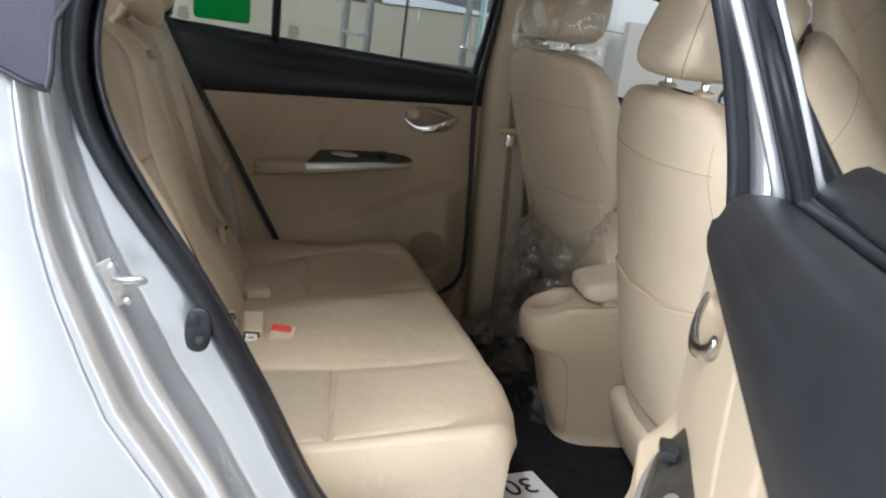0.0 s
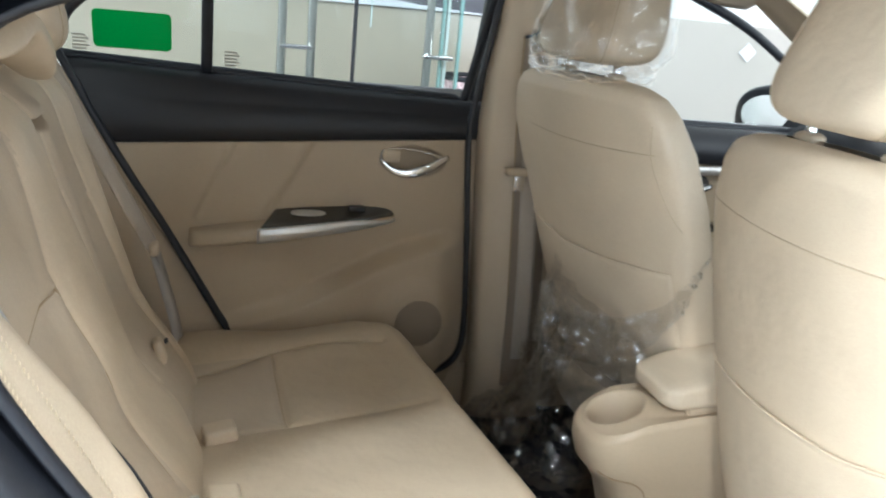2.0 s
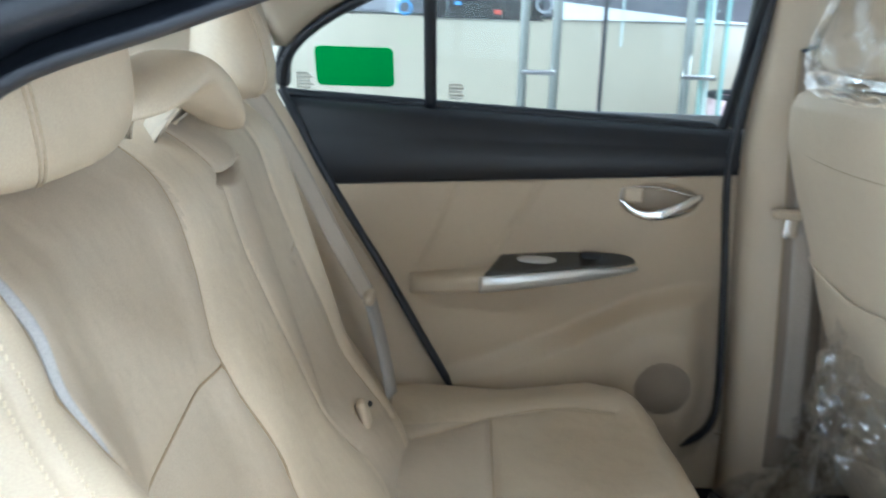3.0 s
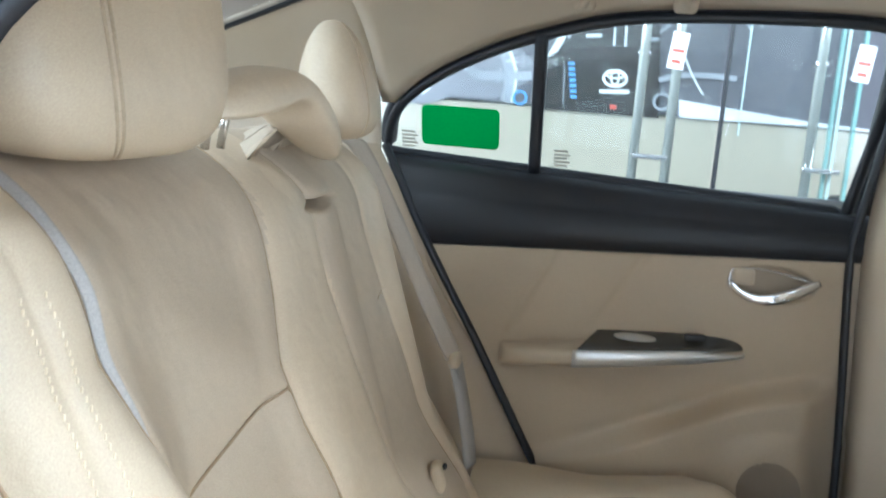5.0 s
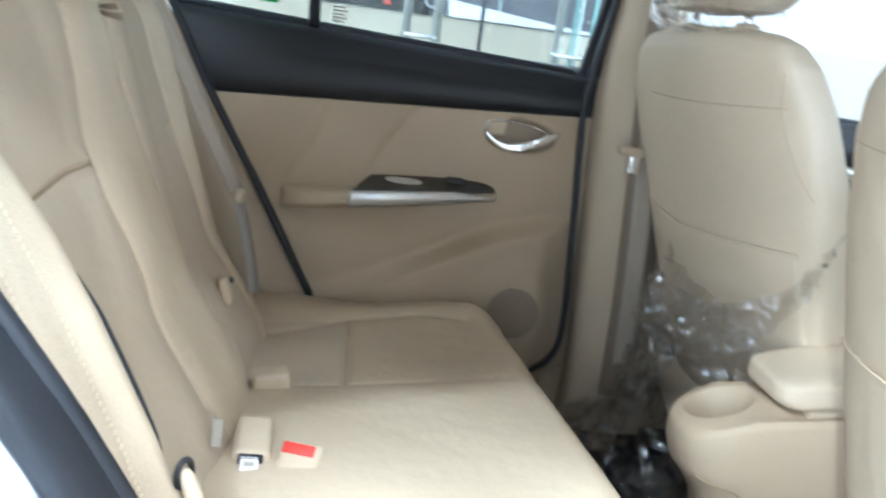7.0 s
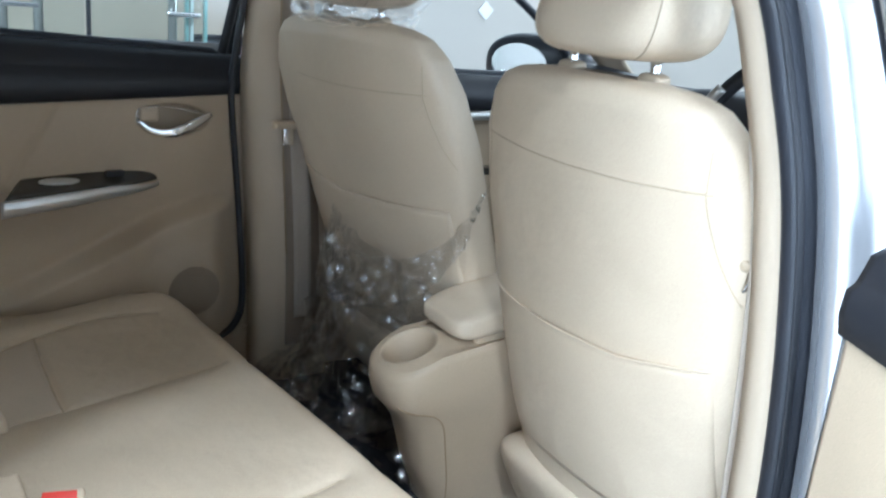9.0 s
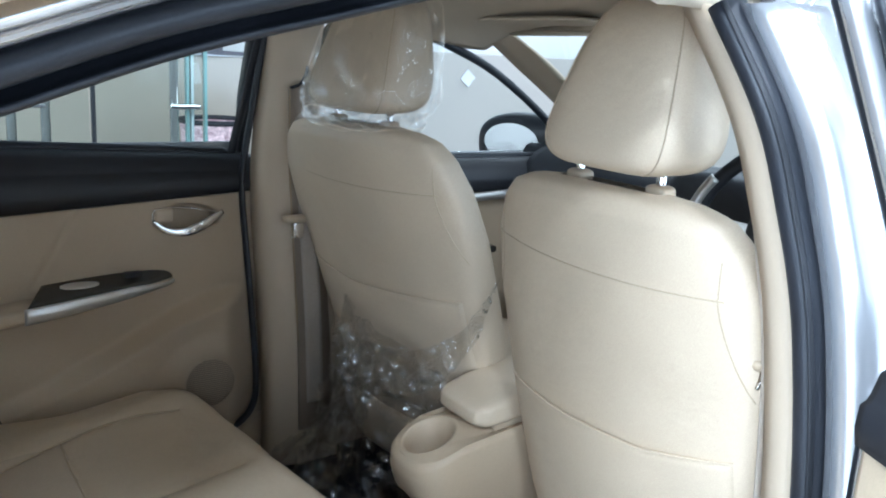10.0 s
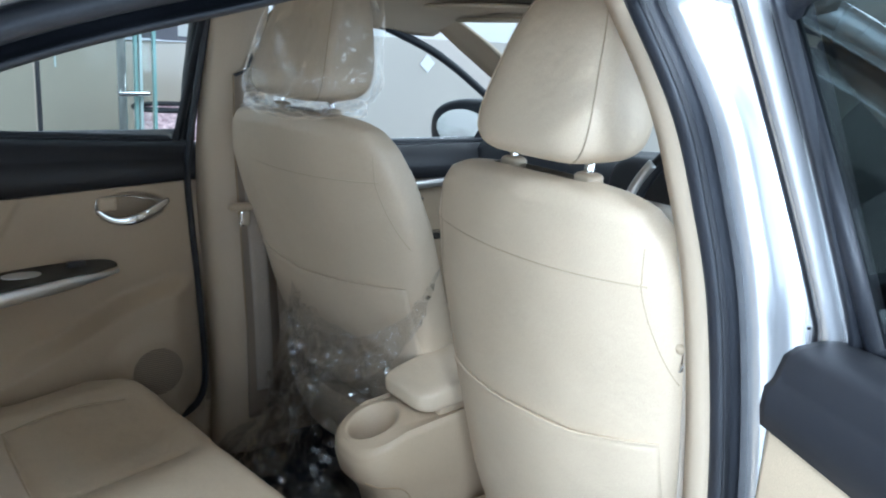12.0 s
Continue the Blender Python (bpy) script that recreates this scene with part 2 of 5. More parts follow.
def rbox(sx, sy, sz, at=(0, 0, 0), bevel=0.004, seg=2, rot=None):
    bm = bmesh.new()
    bmesh.ops.create_cube(bm, size=1.0)
    bmesh.ops.scale(bm, vec=(sx, sy, sz), verts=bm.verts)
    if bevel:
        bmesh.ops.bevel(bm, geom=bm.edges[:], offset=bevel, segments=seg, affect="EDGES", profile=0.5)
    m = Matrix.Translation(at)
    if rot:
        m = m @ Euler([radians(a) for a in rot]).to_matrix().to_4x4()
    bm.transform(m)
    return bm


def pillow(w, d, h, at=(0, 0, 0), e1=3.0, e2=3.0, n=40, m=64, shape=None):
    """A soft block: a superellipsoid, w along y, d along x, h along z; shape bends it."""
    u = np.linspace(-np.pi / 2, np.pi / 2, n)
    v = np.linspace(0, 2 * np.pi, m, endpoint=False)
    pw = lambda a, e: np.sign(a) * np.abs(a) ** (2 / e)
    cu, su = pw(np.cos(u), e1), pw(np.sin(u), e1)
    cv, sv = pw(np.cos(v), e2), pw(np.sin(v), e2)
    P = np.stack([d / 2 * cu[:, None] * cv[None], w / 2 * cu[:, None] * sv[None], h / 2 * su[:, None] * np.ones(m)[None]], -1)
    if shape:
        P = shape(P)
    return grid(P + np.asarray(at, float), ring=True)


def plate(pts, normal, thick, bevel=0.0):
    """A flat plate with the given corners, thick along its normal."""
    bm = bmesh.new()
    vs = [bm.verts.new(p) for p in pts]
    f = bm.faces.new(vs)
    r = bmesh.ops.extrude_face_region(bm, geom=[f])
    bmesh.ops.translate(bm, vec=Vector(normal) * thick, verts=[v for v in r["geom"] if isinstance(v, bmesh.types.BMVert)])
    bmesh.ops.recalc_face_normals(bm, faces=bm.faces)
    if bevel:
        bmesh.ops.bevel(bm, geom=bm.edges[:], offset=bevel, segments=2, affect="EDGES")
    return bm


def flat_part(name, bm, material, parent=None, label=""):
    return part(name, bm, material, parent, label, smooth=False)


def mirrored(me):
    """A mesh or bmesh flipped to the other side of the car."""
    if isinstance(me, bmesh.types.BMesh):
        bm = me
    else:
        bm = bmesh.new()
        bm.from_mesh(me)
    bm.transform(Matrix.Diagonal((1, -1, 1, 1)))
    bmesh.ops.reverse_faces(bm, faces=bm.faces)
    return bm


def near_line(y, z, segs):
    """Distance from points to the nearest of some line pieces."""
    best = np.full(np.shape(y), 9.0)
    for (ay, az), (by, bz) in segs:
        dy, dz = by - ay, bz - az
        t = np.clip(((y - ay) * dy + (z - az) * dz) / (dy * dy + dz * dz), 0, 1)
        best = np.minimum(best, np.hypot(y - ay - t * dy, z - az - t * dz))
    return best


def sstep(a, b, x):
    t = np.clip((np.asarray(x, float) - a) / (b - a), 0, 1)
    return t * t * (3 - 2 * t)


def wobble(P, scale, amount, seed=0):
    out = P.copy()
    flat = out.reshape(-1, 3)
    for a in range(len(flat)):
        v = noise.noise_vector(Vector(flat[a]) * scale + Vector((seed, seed * 0.7, -seed)))
        flat[a] += np.array(v) * amount
    return out


# ---- the showroom ----
floor = tagged(flat_part("floor", rbox(16, 14, 0.1, (1, -1, -0.05), 0), FLOORTILE), "glossy pale tiled showroom floor", "floor", kind="structure")
wall_back = tagged(flat_part("wall_back", rbox(16, 0.1, 3.4, (1, 3.25, 1.7), 0), WALLWHITE), "white painted showroom wall", "wall", kind="structure")
# window opening and glowing board are added out of view for the side lamp
for wy, wl, wz, wh in ((-6.15, 3.7, 1.7, 3.4), (2.55, 6.9, 1.7, 3.4), (-2.6, 3.4, 0.25, 0.5), (-2.6, 3.4, 3.25, 0.3)):
    tagged(flat_part("wall_side_rear", rbox(0.1, wl, wh, (-7, wy, wz), 0), WALLWHITE), "white painted showroom wall round an added, unseen window opening", "wall", kind="structure")
tagged(flat_part("backdrop", rbox(0.05, 6, 4, (-8.5, -2.6, 1.8), 0), BRIGHT), "glowing board added as daylight outside the unseen side window", "backdrop", kind="structure")
wall_side_front = tagged(flat_part("wall_side_front", rbox(0.1, 14, 3.4, (9, -1, 1.7), 0), WALLWHITE), "white painted showroom wall", "wall", kind="structure")
ceiling = tagged(flat_part("ceiling", rbox(16, 14, 0.1, (1, -1, 3.45), 0), CEILING), "grey showroom ceiling", "ceiling", kind="structure")
# piers and glowing backdrop added out of view for the front lamps
for ox in (-6.2, 8.2):
    tagged(flat_part("wall_front", rbox(1.6, 0.15, 3.4, (ox, -6.6, 1.7), 0), WALLWHITE), "white pier of an added, unseen glazed showroom front", "wall", kind="structure")
tagged(flat_part("backdrop", rbox(14, 0.05, 4, (1, -8.5, 1.8), 0), BRIGHT), "glowing board added as daylight outside the unseen showroom front", "backdrop", kind="structure")
for (cx, cy), (watts, wide) in LAMPS.items():
    # wide panels are unseen fixtures added to match the fill lamps
    if wide > 1:
        lamp = thing("added_ceiling_light", "white rectangular ceiling light, switched on, added out of view", "ceiling light", "ceiling lights")
        flat_part("frame", rbox(1.5, 1.0, 0.03, (cx, cy, 3.39), 0.005), WALLWHITE, lamp)
        flat_part("diffuser", rbox(1.4, 0.9, 0.01, (cx, cy, 3.372), 0), LAMPGLOW, lamp)
        continue
    lamp = thing("downlight", "white round recessed downlight, switched on", "downlight", "downlights")
    ring = np.array([(cx + 0.17 * math.cos(b), cy + 0.17 * math.sin(b), 3.385) for b in np.linspace(0, 2 * np.pi, 41)])
    part("rim", sweep(ring, 0.02, 0.012, 10, closed=True), WALLWHITE, lamp)
    flat_part("diffuser", plate([(cx + 0.155 * math.cos(b), cy + 0.155 * math.sin(b), 3.385) for b in np.linspace(0, 2 * np.pi, 32, endpoint=False)], (0, 0, 1), 0.008), LAMPGLOW, lamp)


# ---- the car: shell and doors ----
shell = thing("car", "silver saloon car with beige inner trim and one rear door open", "car")


def z_band(x):
    """Foot of the black upper band on the rear doors."""
    return 0.93 + 0.059 * x


def z_sill(x):
    """Foot of the rear side window."""
    return 1.022 - 0.046 * x


WINDOW_TOP = spline([(-0.925, 1.07), (-0.915, 1.125), (-0.885, 1.172), (-0.82, 1.222), (-0.72, 1.273), (-0.61, 1.313), (-0.47, 1.347), (-0.27, 1.362), (-0.03, 1.362), (0.028, 1.335)], 70)


def y_window(z):
    """The side windows lean in towards the roof."""
    return 0.755 - 0.5 * np.clip(np.asarray(z, float) - 1.02, 0, 1) ** 1.08


def x_rear_edge(z):
    """Rear edge of the rear door's lining, over the wheel arch."""
    return np.interp(z, [0.28, 0.36, 0.48, 0.88, 1.07], [-0.42, -0.5, -0.575, -0.81, -0.925])


def lining(front, hx, hz, n=150, m=170):
    """The beige lower lining of a rear door, with its soft pocket and creases."""
    v = np.linspace(0, 1, n)[:, None]
    u = np.linspace(0, 1, m)[None, :]
    z = 0.28 + v * (0.93 - 0.28) * np.ones_like(u)
    xr = x_rear_edge(z)
    x = xr + u * (front - xr)
    z = 0.28 + v * (z_band(x) - 0.28)
    y = 0.70 + 0 * x
    crease = np.interp(x, [-0.7, -0.45, -0.3, -0.16, -0.05, 0.1], [0.42, 0.5, 0.57, 0.645, 0.68, 0.7])
    y = y - 0.045 * sstep(0.015, -0.03, z - crease) * sstep(-0.7, -0.35, x) * sstep(0.035, -0.05, x)
    y = y + 0.004 * np.exp(-((z - crease - 0.02) / 0.014) ** 2) * sstep(-0.6, -0.35, x) * sstep(0.03, -0.05, x)
    y = y + 0.02 * sstep(0.36, 0.28, z)
    y = y - 0.012 * np.exp(-((z - 0.79) / 0.13) ** 2) * sstep(0.05, -0.1, x)
    lines = [((-0.37, 0.91), (-0.47, 0.735)), ((-0.55, 0.9), (-0.63, 0.72))]
    y = y + 0.004 * np.exp(-(near_line(x, z, lines) / 0.006) ** 2)
    pod = np.hypot(x + 0.09, z - 0.47)
    y = y - 0.012 * sstep(0.13, 0.075, pod)
    recess = np.hypot((x - hx) / 0.083, (z - hz) / 0.036)
    y = y + 0.042 * sstep(1.0, 0.8, recess)
    return grid(np.stack([x, y, z], -1))


def rear_door(near):
    side = mirrored if near else (lambda me: me)
    hx, hz, long = (-0.185, 0.89, 0.13) if near else (-0.127, 0.872, 0.165)
    front = 0.0 if near else 0.05
    door = solid(part("rear_door", side(lining(front, hx, hz)), TRIM, shell, "open rear door with moulded beige lining" if near else "closed rear door with moulded beige lining"), 0.012)
    # black upper band with its shelf
    x = np.linspace(0, 1, 90)[None, :]
    rows = []
    for k, yy in ((0.0, 0.702), (0.03, 0.692), (0.25, 0.688), (0.5, 0.69), (0.56, 0.697), (0.62, 0.70), (0.86, 0.708), (0.95, 0.722), (1.0, 0.75)) + (((0.99, 0.772), (0.95, 0.79)) if near else ()):
        xx = np.linspace(-0.81 - 0.115 * k, front + (0.004 if near else -0.005), 90)
        zz = z_band(xx) * (1 - k) + z_sill(xx) * k
        rows.append(np.stack([xx, yy + 0 * xx, zz], -1))
    solid(part("upper_trim", side(grid(np.array(rows))), BLACK, door, "black soft-touch upper door trim"), 0.012)
    # outer skin
    zs = np.linspace(0.28, 1.04, 24)
    rows = []
    for z in zs:
        xr = x_rear_edge(z) - 0.03
        xx = np.linspace(xr, 0.06, 30)
        rows.append(np.stack([xx, 0.775 + 0.085 * np.sin(np.clip((z - 0.1) / 1.1, 0, 1) * np.pi) ** 0.7 + 0 * xx, z + 0 * xx], -1))
    solid(part("outer_skin", side(grid(np.array(rows))), PAINT, door, "silver painted outer skin"), 0.006, 1.0)
    rows = []
    for yy in (0.706, 0.745, 0.79, 0.83):
        zz = np.linspace(0.28, 1.04, 24)
        rows.append(np.stack([x_rear_edge(zz) - 0.012, yy + 0 * zz, zz], -1))
    solid(part("rear_edge", side(grid(np.array(rows))), PAINT, door, "silver door edge"), 0.004)
    # armrest
    xs = np.linspace(-0.65, -0.155, 60)
    s = (xs + 0.65) / 0.495
    top = 0.692 + 0.05 * s + 0.008 * np.sin(np.pi * s)
    out = 0.078 * np.sin(np.pi * np.clip(s, 0, 1) ** 0.8) ** 0.5
    low = top - 0.046 * (1 - 0.5 * s ** 2)
    a = np.linspace(0, np.pi, 18)
    sq = lambda c, e: np.sign(c) * np.abs(c) ** e
    rows = [np.stack([0 * a + xx, 0.705 - o * sq(np.sin(a), 0.45), (t + lo) / 2 - (t - lo) / 2 * -sq(np.cos(a), 0.6)], -1) for xx, t, o, lo in zip(xs, top, out, low)]
    arm = part("armrest", side(grid(np.array(rows))), TRIM, door, "beige padded armrest")
    # silver strip along its edge and dark switch panel on top
    xs = np.linspace(-0.495, -0.16, 40)
    s = (xs + 0.65) / 0.495
    top = 0.692 + 0.05 * s + 0.008 * np.sin(np.pi * s)
    low = top - 0.046 * (1 - 0.5 * s ** 2)
    out = 0.078 * np.sin(np.pi * np.clip(s, 0, 1) ** 0.8) ** 0.5
    f = 1 - sstep(0.75, 1.0, s) * 0.5
    rows = []
    for k in np.linspace(0, 1, 8):
        rows.append(np.stack([xs, 0.705 - out - 0.004 * np.sin(np.pi * k) - 0.001, low + (top - low) * (0.1 + 0.82 * k * f)], -1))
    solid(part("armrest_strip", side(grid(np.array(rows))), SILVER, door, "satin silver strip"), 0.006)
    rows = []
    for k in np.linspace(0, 1, 6):
        xx = np.linspace(-0.49 + 0.05 * k, -0.165, 36)
        ss = (xx + 0.65) / 0.495
        oo = 0.078 * np.sin(np.pi * np.clip(ss, 0, 1) ** 0.8) ** 0.5
        tt = 0.692 + 0.05 * ss + 0.008 * np.sin(np.pi * ss)
        rows.append(np.stack([xx, 0.705 - oo * (1 - k), tt - 0.006 * (1 - k) ** 2 + 0.03 * k], -1))
    panel = solid(part("switch_panel", side(grid(np.array(rows))), SWITCH, door, "dark brown glossy switch panel"), 0.005)
    part("pull_cup", side(pillow(0.02, 0.085, 0.007, (-0.375, 0.667, 0.742), 2, 2.4, shape=lambda P: P + np.stack([0 * P[..., 0], 0 * P[..., 0], 0.46 * P[..., 1]], -1))), SILVER, door, "silver finger cup")
    flat_part("window_switch", side(rbox(0.04, 0.02, 0.012, (-0.262, 0.665, 0.757), 0.003)), BLACK, door, "black window switch")
    # inner handle: cup, chrome lever, lock tab
    part("handle_cup", side(pillow(0.024, long, 0.066, (hx, 0.748, hz), 2.0, 3.0)), TRIM, door, "beige recessed handle cup")
    t = np.linspace(0, 1, 40)
    lever = np.stack([hx + long * (t - 0.47), 0.69 - 0.014 * np.sin(np.pi * t), hz + 0.002 - 0.034 * np.sin(np.pi * t ** 0.7) + 0.012 * t], -1)
    part("door_handle", side(sweep(lever, 0.006, 0.0125, 14, square=2.8, taper=0.4 + 0.6 * np.sin(np.pi * np.clip(t * 0.9 + 0.05, 0, 1)) ** 0.8 * (0.6 + 0.4 * sstep(0.25, 0.55, t)))), CHROME, door, "chrome inner door handle")
    if not near:
        part("lock_tab", side(rbox(0.042, 0.016, 0.032, (hx - 0.33 * long, 0.692, hz + 0.012), 0.006)), TRIM_LIGHT, door, "beige lock tab")
        leaf = spline([(-0.205, 0.892), (-0.19, 0.9), (-0.14, 0.901), (-0.09, 0.893), (-0.042, 0.88), (-0.08, 0.862), (-0.13, 0.844), (-0.185, 0.844), (-0.205, 0.86)], 70, closed=True)
        leaf = np.stack([leaf[:, 0], 0.695 + 0 * leaf[:, 0], leaf[:, 1]], -1)
        part("handle_bezel", side(sweep(np.vstack([leaf, leaf[:1]]), 0.0022, 0.003, 8, up=(0, 1, 0), closed=True)), CHROME, door, "thin chrome rim of the handle")
    # loudspeaker grille
    spk = part("speaker_grille", side(pillow(0.01, 0.128, 0.128, (-0.09, 0.646, 0.47), 2, 2)), TRIM, door, "round ribbed loudspeaker grille")
    bm = bmesh.new()
    for k in range(-11, 12):
        half = math.sqrt(max(0.0, 0.06 ** 2 - (k * 0.0052) ** 2))
        if half > 0.006:
            b = rbox(2 * half, 0.004, 0.0018, (-0.09, 0.6405, 0.47 + k * 0.0052), 0)
            me = bpy.data.meshes.new("t")
            b.to_mesh(me)
            b.free()
            bm.from_mesh(me)
    flat_part("speaker_ribs", side(bm), COVER, door)
    # window: rubber all round, dividing bar, two panes
    W = WINDOW_TOP.copy()
    out = 0.04 if near else 0.0
    if near:
        W[:, 0] -= 0.03 * sstep(-0.4, 0.0, W[:, 0])
    xf = float(W[-1, 0])
    sill = np.stack([np.linspace(xf, -0.925, 40), np.zeros(40)], -1)
    loop = np.array([(a, float(y_window(b)) + out, b) for a, b in W] + [(a, 0.752 + out, float(z_sill(a))) for a, _ in sill[1:-1]])
    loop = np.vstack([loop, loop[:1]])
    win = part("window_seal", side(sweep(loop, 0.011, 0.011, 8, up=(0, 1, 0), closed=True)), RUBBER, door, "black rubber window seal")
    bar = np.array([(-0.613, float(y_window(z)) - 0.004 + out, z) for z in np.linspace(1.045, 1.316, 14)])
    part("divider_bar", side(sweep(bar, 0.013, 0.01, 8, up=(0, 1, 0), square=4)), RUBBER, door, "black window divider bar")
    for x0, x1 in ((-0.915, -0.613), (-0.613, xf)):
        rows = []
        for k in np.linspace(0, 1, 14):
            xx = np.linspace(x0, x1, 30)
            zt = np.interp(xx, W[:, 0], W[:, 1])
            zz = z_sill(xx) + k * (zt - z_sill(xx))
            rows.append(np.stack([xx, y_window(zz) + out, zz], -1))
        pane = part("pane", side(grid(np.array(rows))), DOORGLASS if near else GLASS, door, "tinted side window glass" if near else "clear side window glass")
        pane.visible_shadow = False
    # painted frame outside the glass
    fr = np.array([(a - 0.004, float(y_window(b)) + 0.02 + out, b + 0.018) for a, b in W] + ([] if near else [(xf + 0.014, 0.765, 1.15), (xf + 0.016, 0.79, 1.02)]))
    part("window_frame", side(sweep(fr, 0.016, 0.02, 8, up=(0, 1, 0), square=4)), PAINT if near else RUBBER, door, "silver window frame" if near else "black window frame")
    if near:
        rows = [np.stack([front + o + 0 * zs, yy + 0 * zs, np.minimum(zs, 0.965 - 0.4 * o)], -1) for o, yy in ((0.0, 0.704), (0.012, 0.712), (0.03, 0.75), (0.06, 0.79), (0.075, 0.84))]
        solid(part("hinge_edge", side(grid(np.array(rows))), PAINT, door, "silver door edge at the hinges"), 0.004)
        post = np.array([(-0.012, float(y_window(z)) + out - 0.012, z) for z in np.linspace(0.98, 1.37, 16)])
        part("glass_channel", side(sweep(post, 0.006, 0.008, 10, up=(0, 1, 0), square=4)), RUBBER, door, "black window channel")
        post = np.array([(0.012, float(y_window(z)) + out - 0.022, z) for z in np.linspace(0.98, 1.37, 16)])
        part("frame_post", side(sweep(post, 0.011, 0.012, 10, up=(0, 1, 0), square=4)), PAINT, door, "silver front post of the window frame")
        post = np.array([(0.026 + 0.05 * float(sstep(1.02, 0.9, z)), float(y_window(z)) + out - 0.02, z) for z in np.linspace(0.3, 1.37, 60)])
        part("edge_seal", side(sweep(post, 0.013, 0.012, 8, up=(0, 1, 0))), RUBBER, door, "black rubber edge seal")
    return door


rear_door(False)
near_door = rear_door(True)
near_door.matrix_local = pose(-0.592, -0.638, 0.0, 0, 0, 70)

# stickers and print on the far side window
sticker = thing("window_sticker", "plain green rectangular sticker on the side window glass", "sticker")


def on_window(x0, x1, z0, z1, lift=0.003):
    rows = []
    for z in np.linspace(z0, z1, 5):
        rows.append([(x, float(y_window(z)) - lift, z) for x in np.linspace(x0, x1, 6)])
    return grid(np.array(rows))


corner = [(cx + 0.012 * math.cos(b), cz + 0.012 * math.sin(b)) for cx, cz, b0 in ((-0.7, 1.156, 0), (-0.838, 1.156, 0.5), (-0.838, 1.098, 1.0), (-0.7, 1.098, 1.5)) for b in np.linspace(b0 * math.pi, (b0 + 0.5) * math.pi, 7)]
flat_part("film", plate([(a, float(y_window(b)) - 0.003, b) for a, b in corner], (0, -1, 0.4), 0.001), GREEN, sticker)
for bx in (-0.893, -0.575):
    mark = thing("glass_print", "small grey printed glass mark with unreadable lines", "glass print", "printed glass marks")
    for k in range(5):
        zz = float(z_sill(bx)) + 0.015 + k * 0.0075
        part("line", on_window(bx, bx + (0.034 if k % 2 else 0.028), zz, zz + 0.004, 0.002), PRINT, mark)

# ---- shell ----


def strip(name, rails, material, label="", thick=0.0, n=60, parent=shell, flip=False):
    """A skin stretched over several guide curves."""
    ob = part(name, grid(np.array([spline(r, n) for r in rails]), flip=flip), material, parent, label)
    return solid(ob, thick) if thick else ob


# headliner with the rear quarters
def z_edge(x):
    return np.interp(x, WINDOW_TOP[:, 0], WINDOW_TOP[:, 1])


rows = []
for x in np.linspace(-0.93, 0.66, 60):
    ze = float(z_edge(np.clip(x, -0.9, 0.02))) + 0.012 if x < 0.03 else 1.36 - 0.06 * sstep(0.03, 0.66, x)
    ye = float(y_window(ze)) - 0.012
    crown = 1.435 - 0.05 * sstep(-0.45, -0.95, x) - 0.06 * sstep(0.25, 0.66, x)
    a = np.linspace(-1, 1, 50)
    yy = ye * a
    drop = np.abs(a) ** 3.2
    rows.append(np.stack([x + 0 * a, yy, crown * (1 - drop) + ze * drop], -1))
solid(part("headliner", grid(np.array(rows)), LINER, shell, "beige cloth headliner"), 0.02)
solid(part("roof_skin", grid(np.array(rows) * (1, 1.06, 1) + (0, 0, 0.05)), PAINT, shell, "silver painted roof"), 0.006, 1.0)
for sgn in (1, -1):
    x1 = -0.93 if sgn > 0 else -0.80
    rows = []
    for k in np.linspace(0, 1, 24):
        x = x1 + k * (-1.6 - x1)
        zg = 1.385 - 0.385 * (-0.93 - x) if x < -0.93 else 1.385
        yg = 0.47 + 0.08 * k
        z0 = 1.03
        a = np.linspace(0, 1, 24)
        yb = 0.685 - 0.05 * k
        zz = z0 + (zg - z0) * a
        yy = yb + (yg - yb) * a ** 1.7 + 0.012 * np.sin(np.pi * a)
        rows.append(np.stack([x + 0 * a, sgn * yy, zz], -1))
    solid(part("rear_quarter_trim", grid(np.array(rows), flip=sgn < 0), LINER, shell, "beige rear quarter trim"), 0.02)
    edge = [(-0.94, sgn * 0.468, 1.38), (-1.25, sgn * 0.507, 1.262), (-1.6, sgn * 0.55, 1.125)]
    part("rear_glass_seal", sweep(spline(edge, 30), 0.012, 0.008, 8), RUBBER, shell, "black rear window edge")
rows = [[(x, y, 1.378 - 0.385 * (-0.94 - x)) for y in np.linspace(-0.5, 0.5, 12)] for x in np.linspace(-0.95, -1.62, 10)]
part("rear_window", grid(np.array(rows)), REARGLASS, shell, "lightly tinted rear window glass")
part("rear_header", sweep([(-0.94, -0.5, 1.388), (-0.94, 0, 1.4), (-0.94, 0.5, 1.388)], 0.02, 0.014, 8), LINER, shell, "beige rear roof edge")
part("parcel_shelf", rbox(0.66, 1.3, 0.03, (-1.34, 0, 1.055), 0.01), LINER, shell, "beige rear parcel shelf")
# far side below the quarter, and the wheel arch behind the door
strip("side_trim", [[(-0.935, 0.69, 1.08), (-0.82, 0.705, 0.88), (-0.585, 0.705, 0.48), (-0.5, 0.7, 0.33)], [(-1.1, 0.66, 1.08), (-0.95, 0.66, 0.88), (-0.75, 0.66, 0.48), (-0.6, 0.66, 0.3)]], TRIM_LIGHT, "beige side trim beside the rear seat", 0.01)
seal = spline([(-0.922, 0.7, 1.08), (-0.816, 0.69, 0.885), (-0.698, 0.69, 0.69), (-0.58, 0.69, 0.485), (-0.5, 0.69, 0.35)], 60)
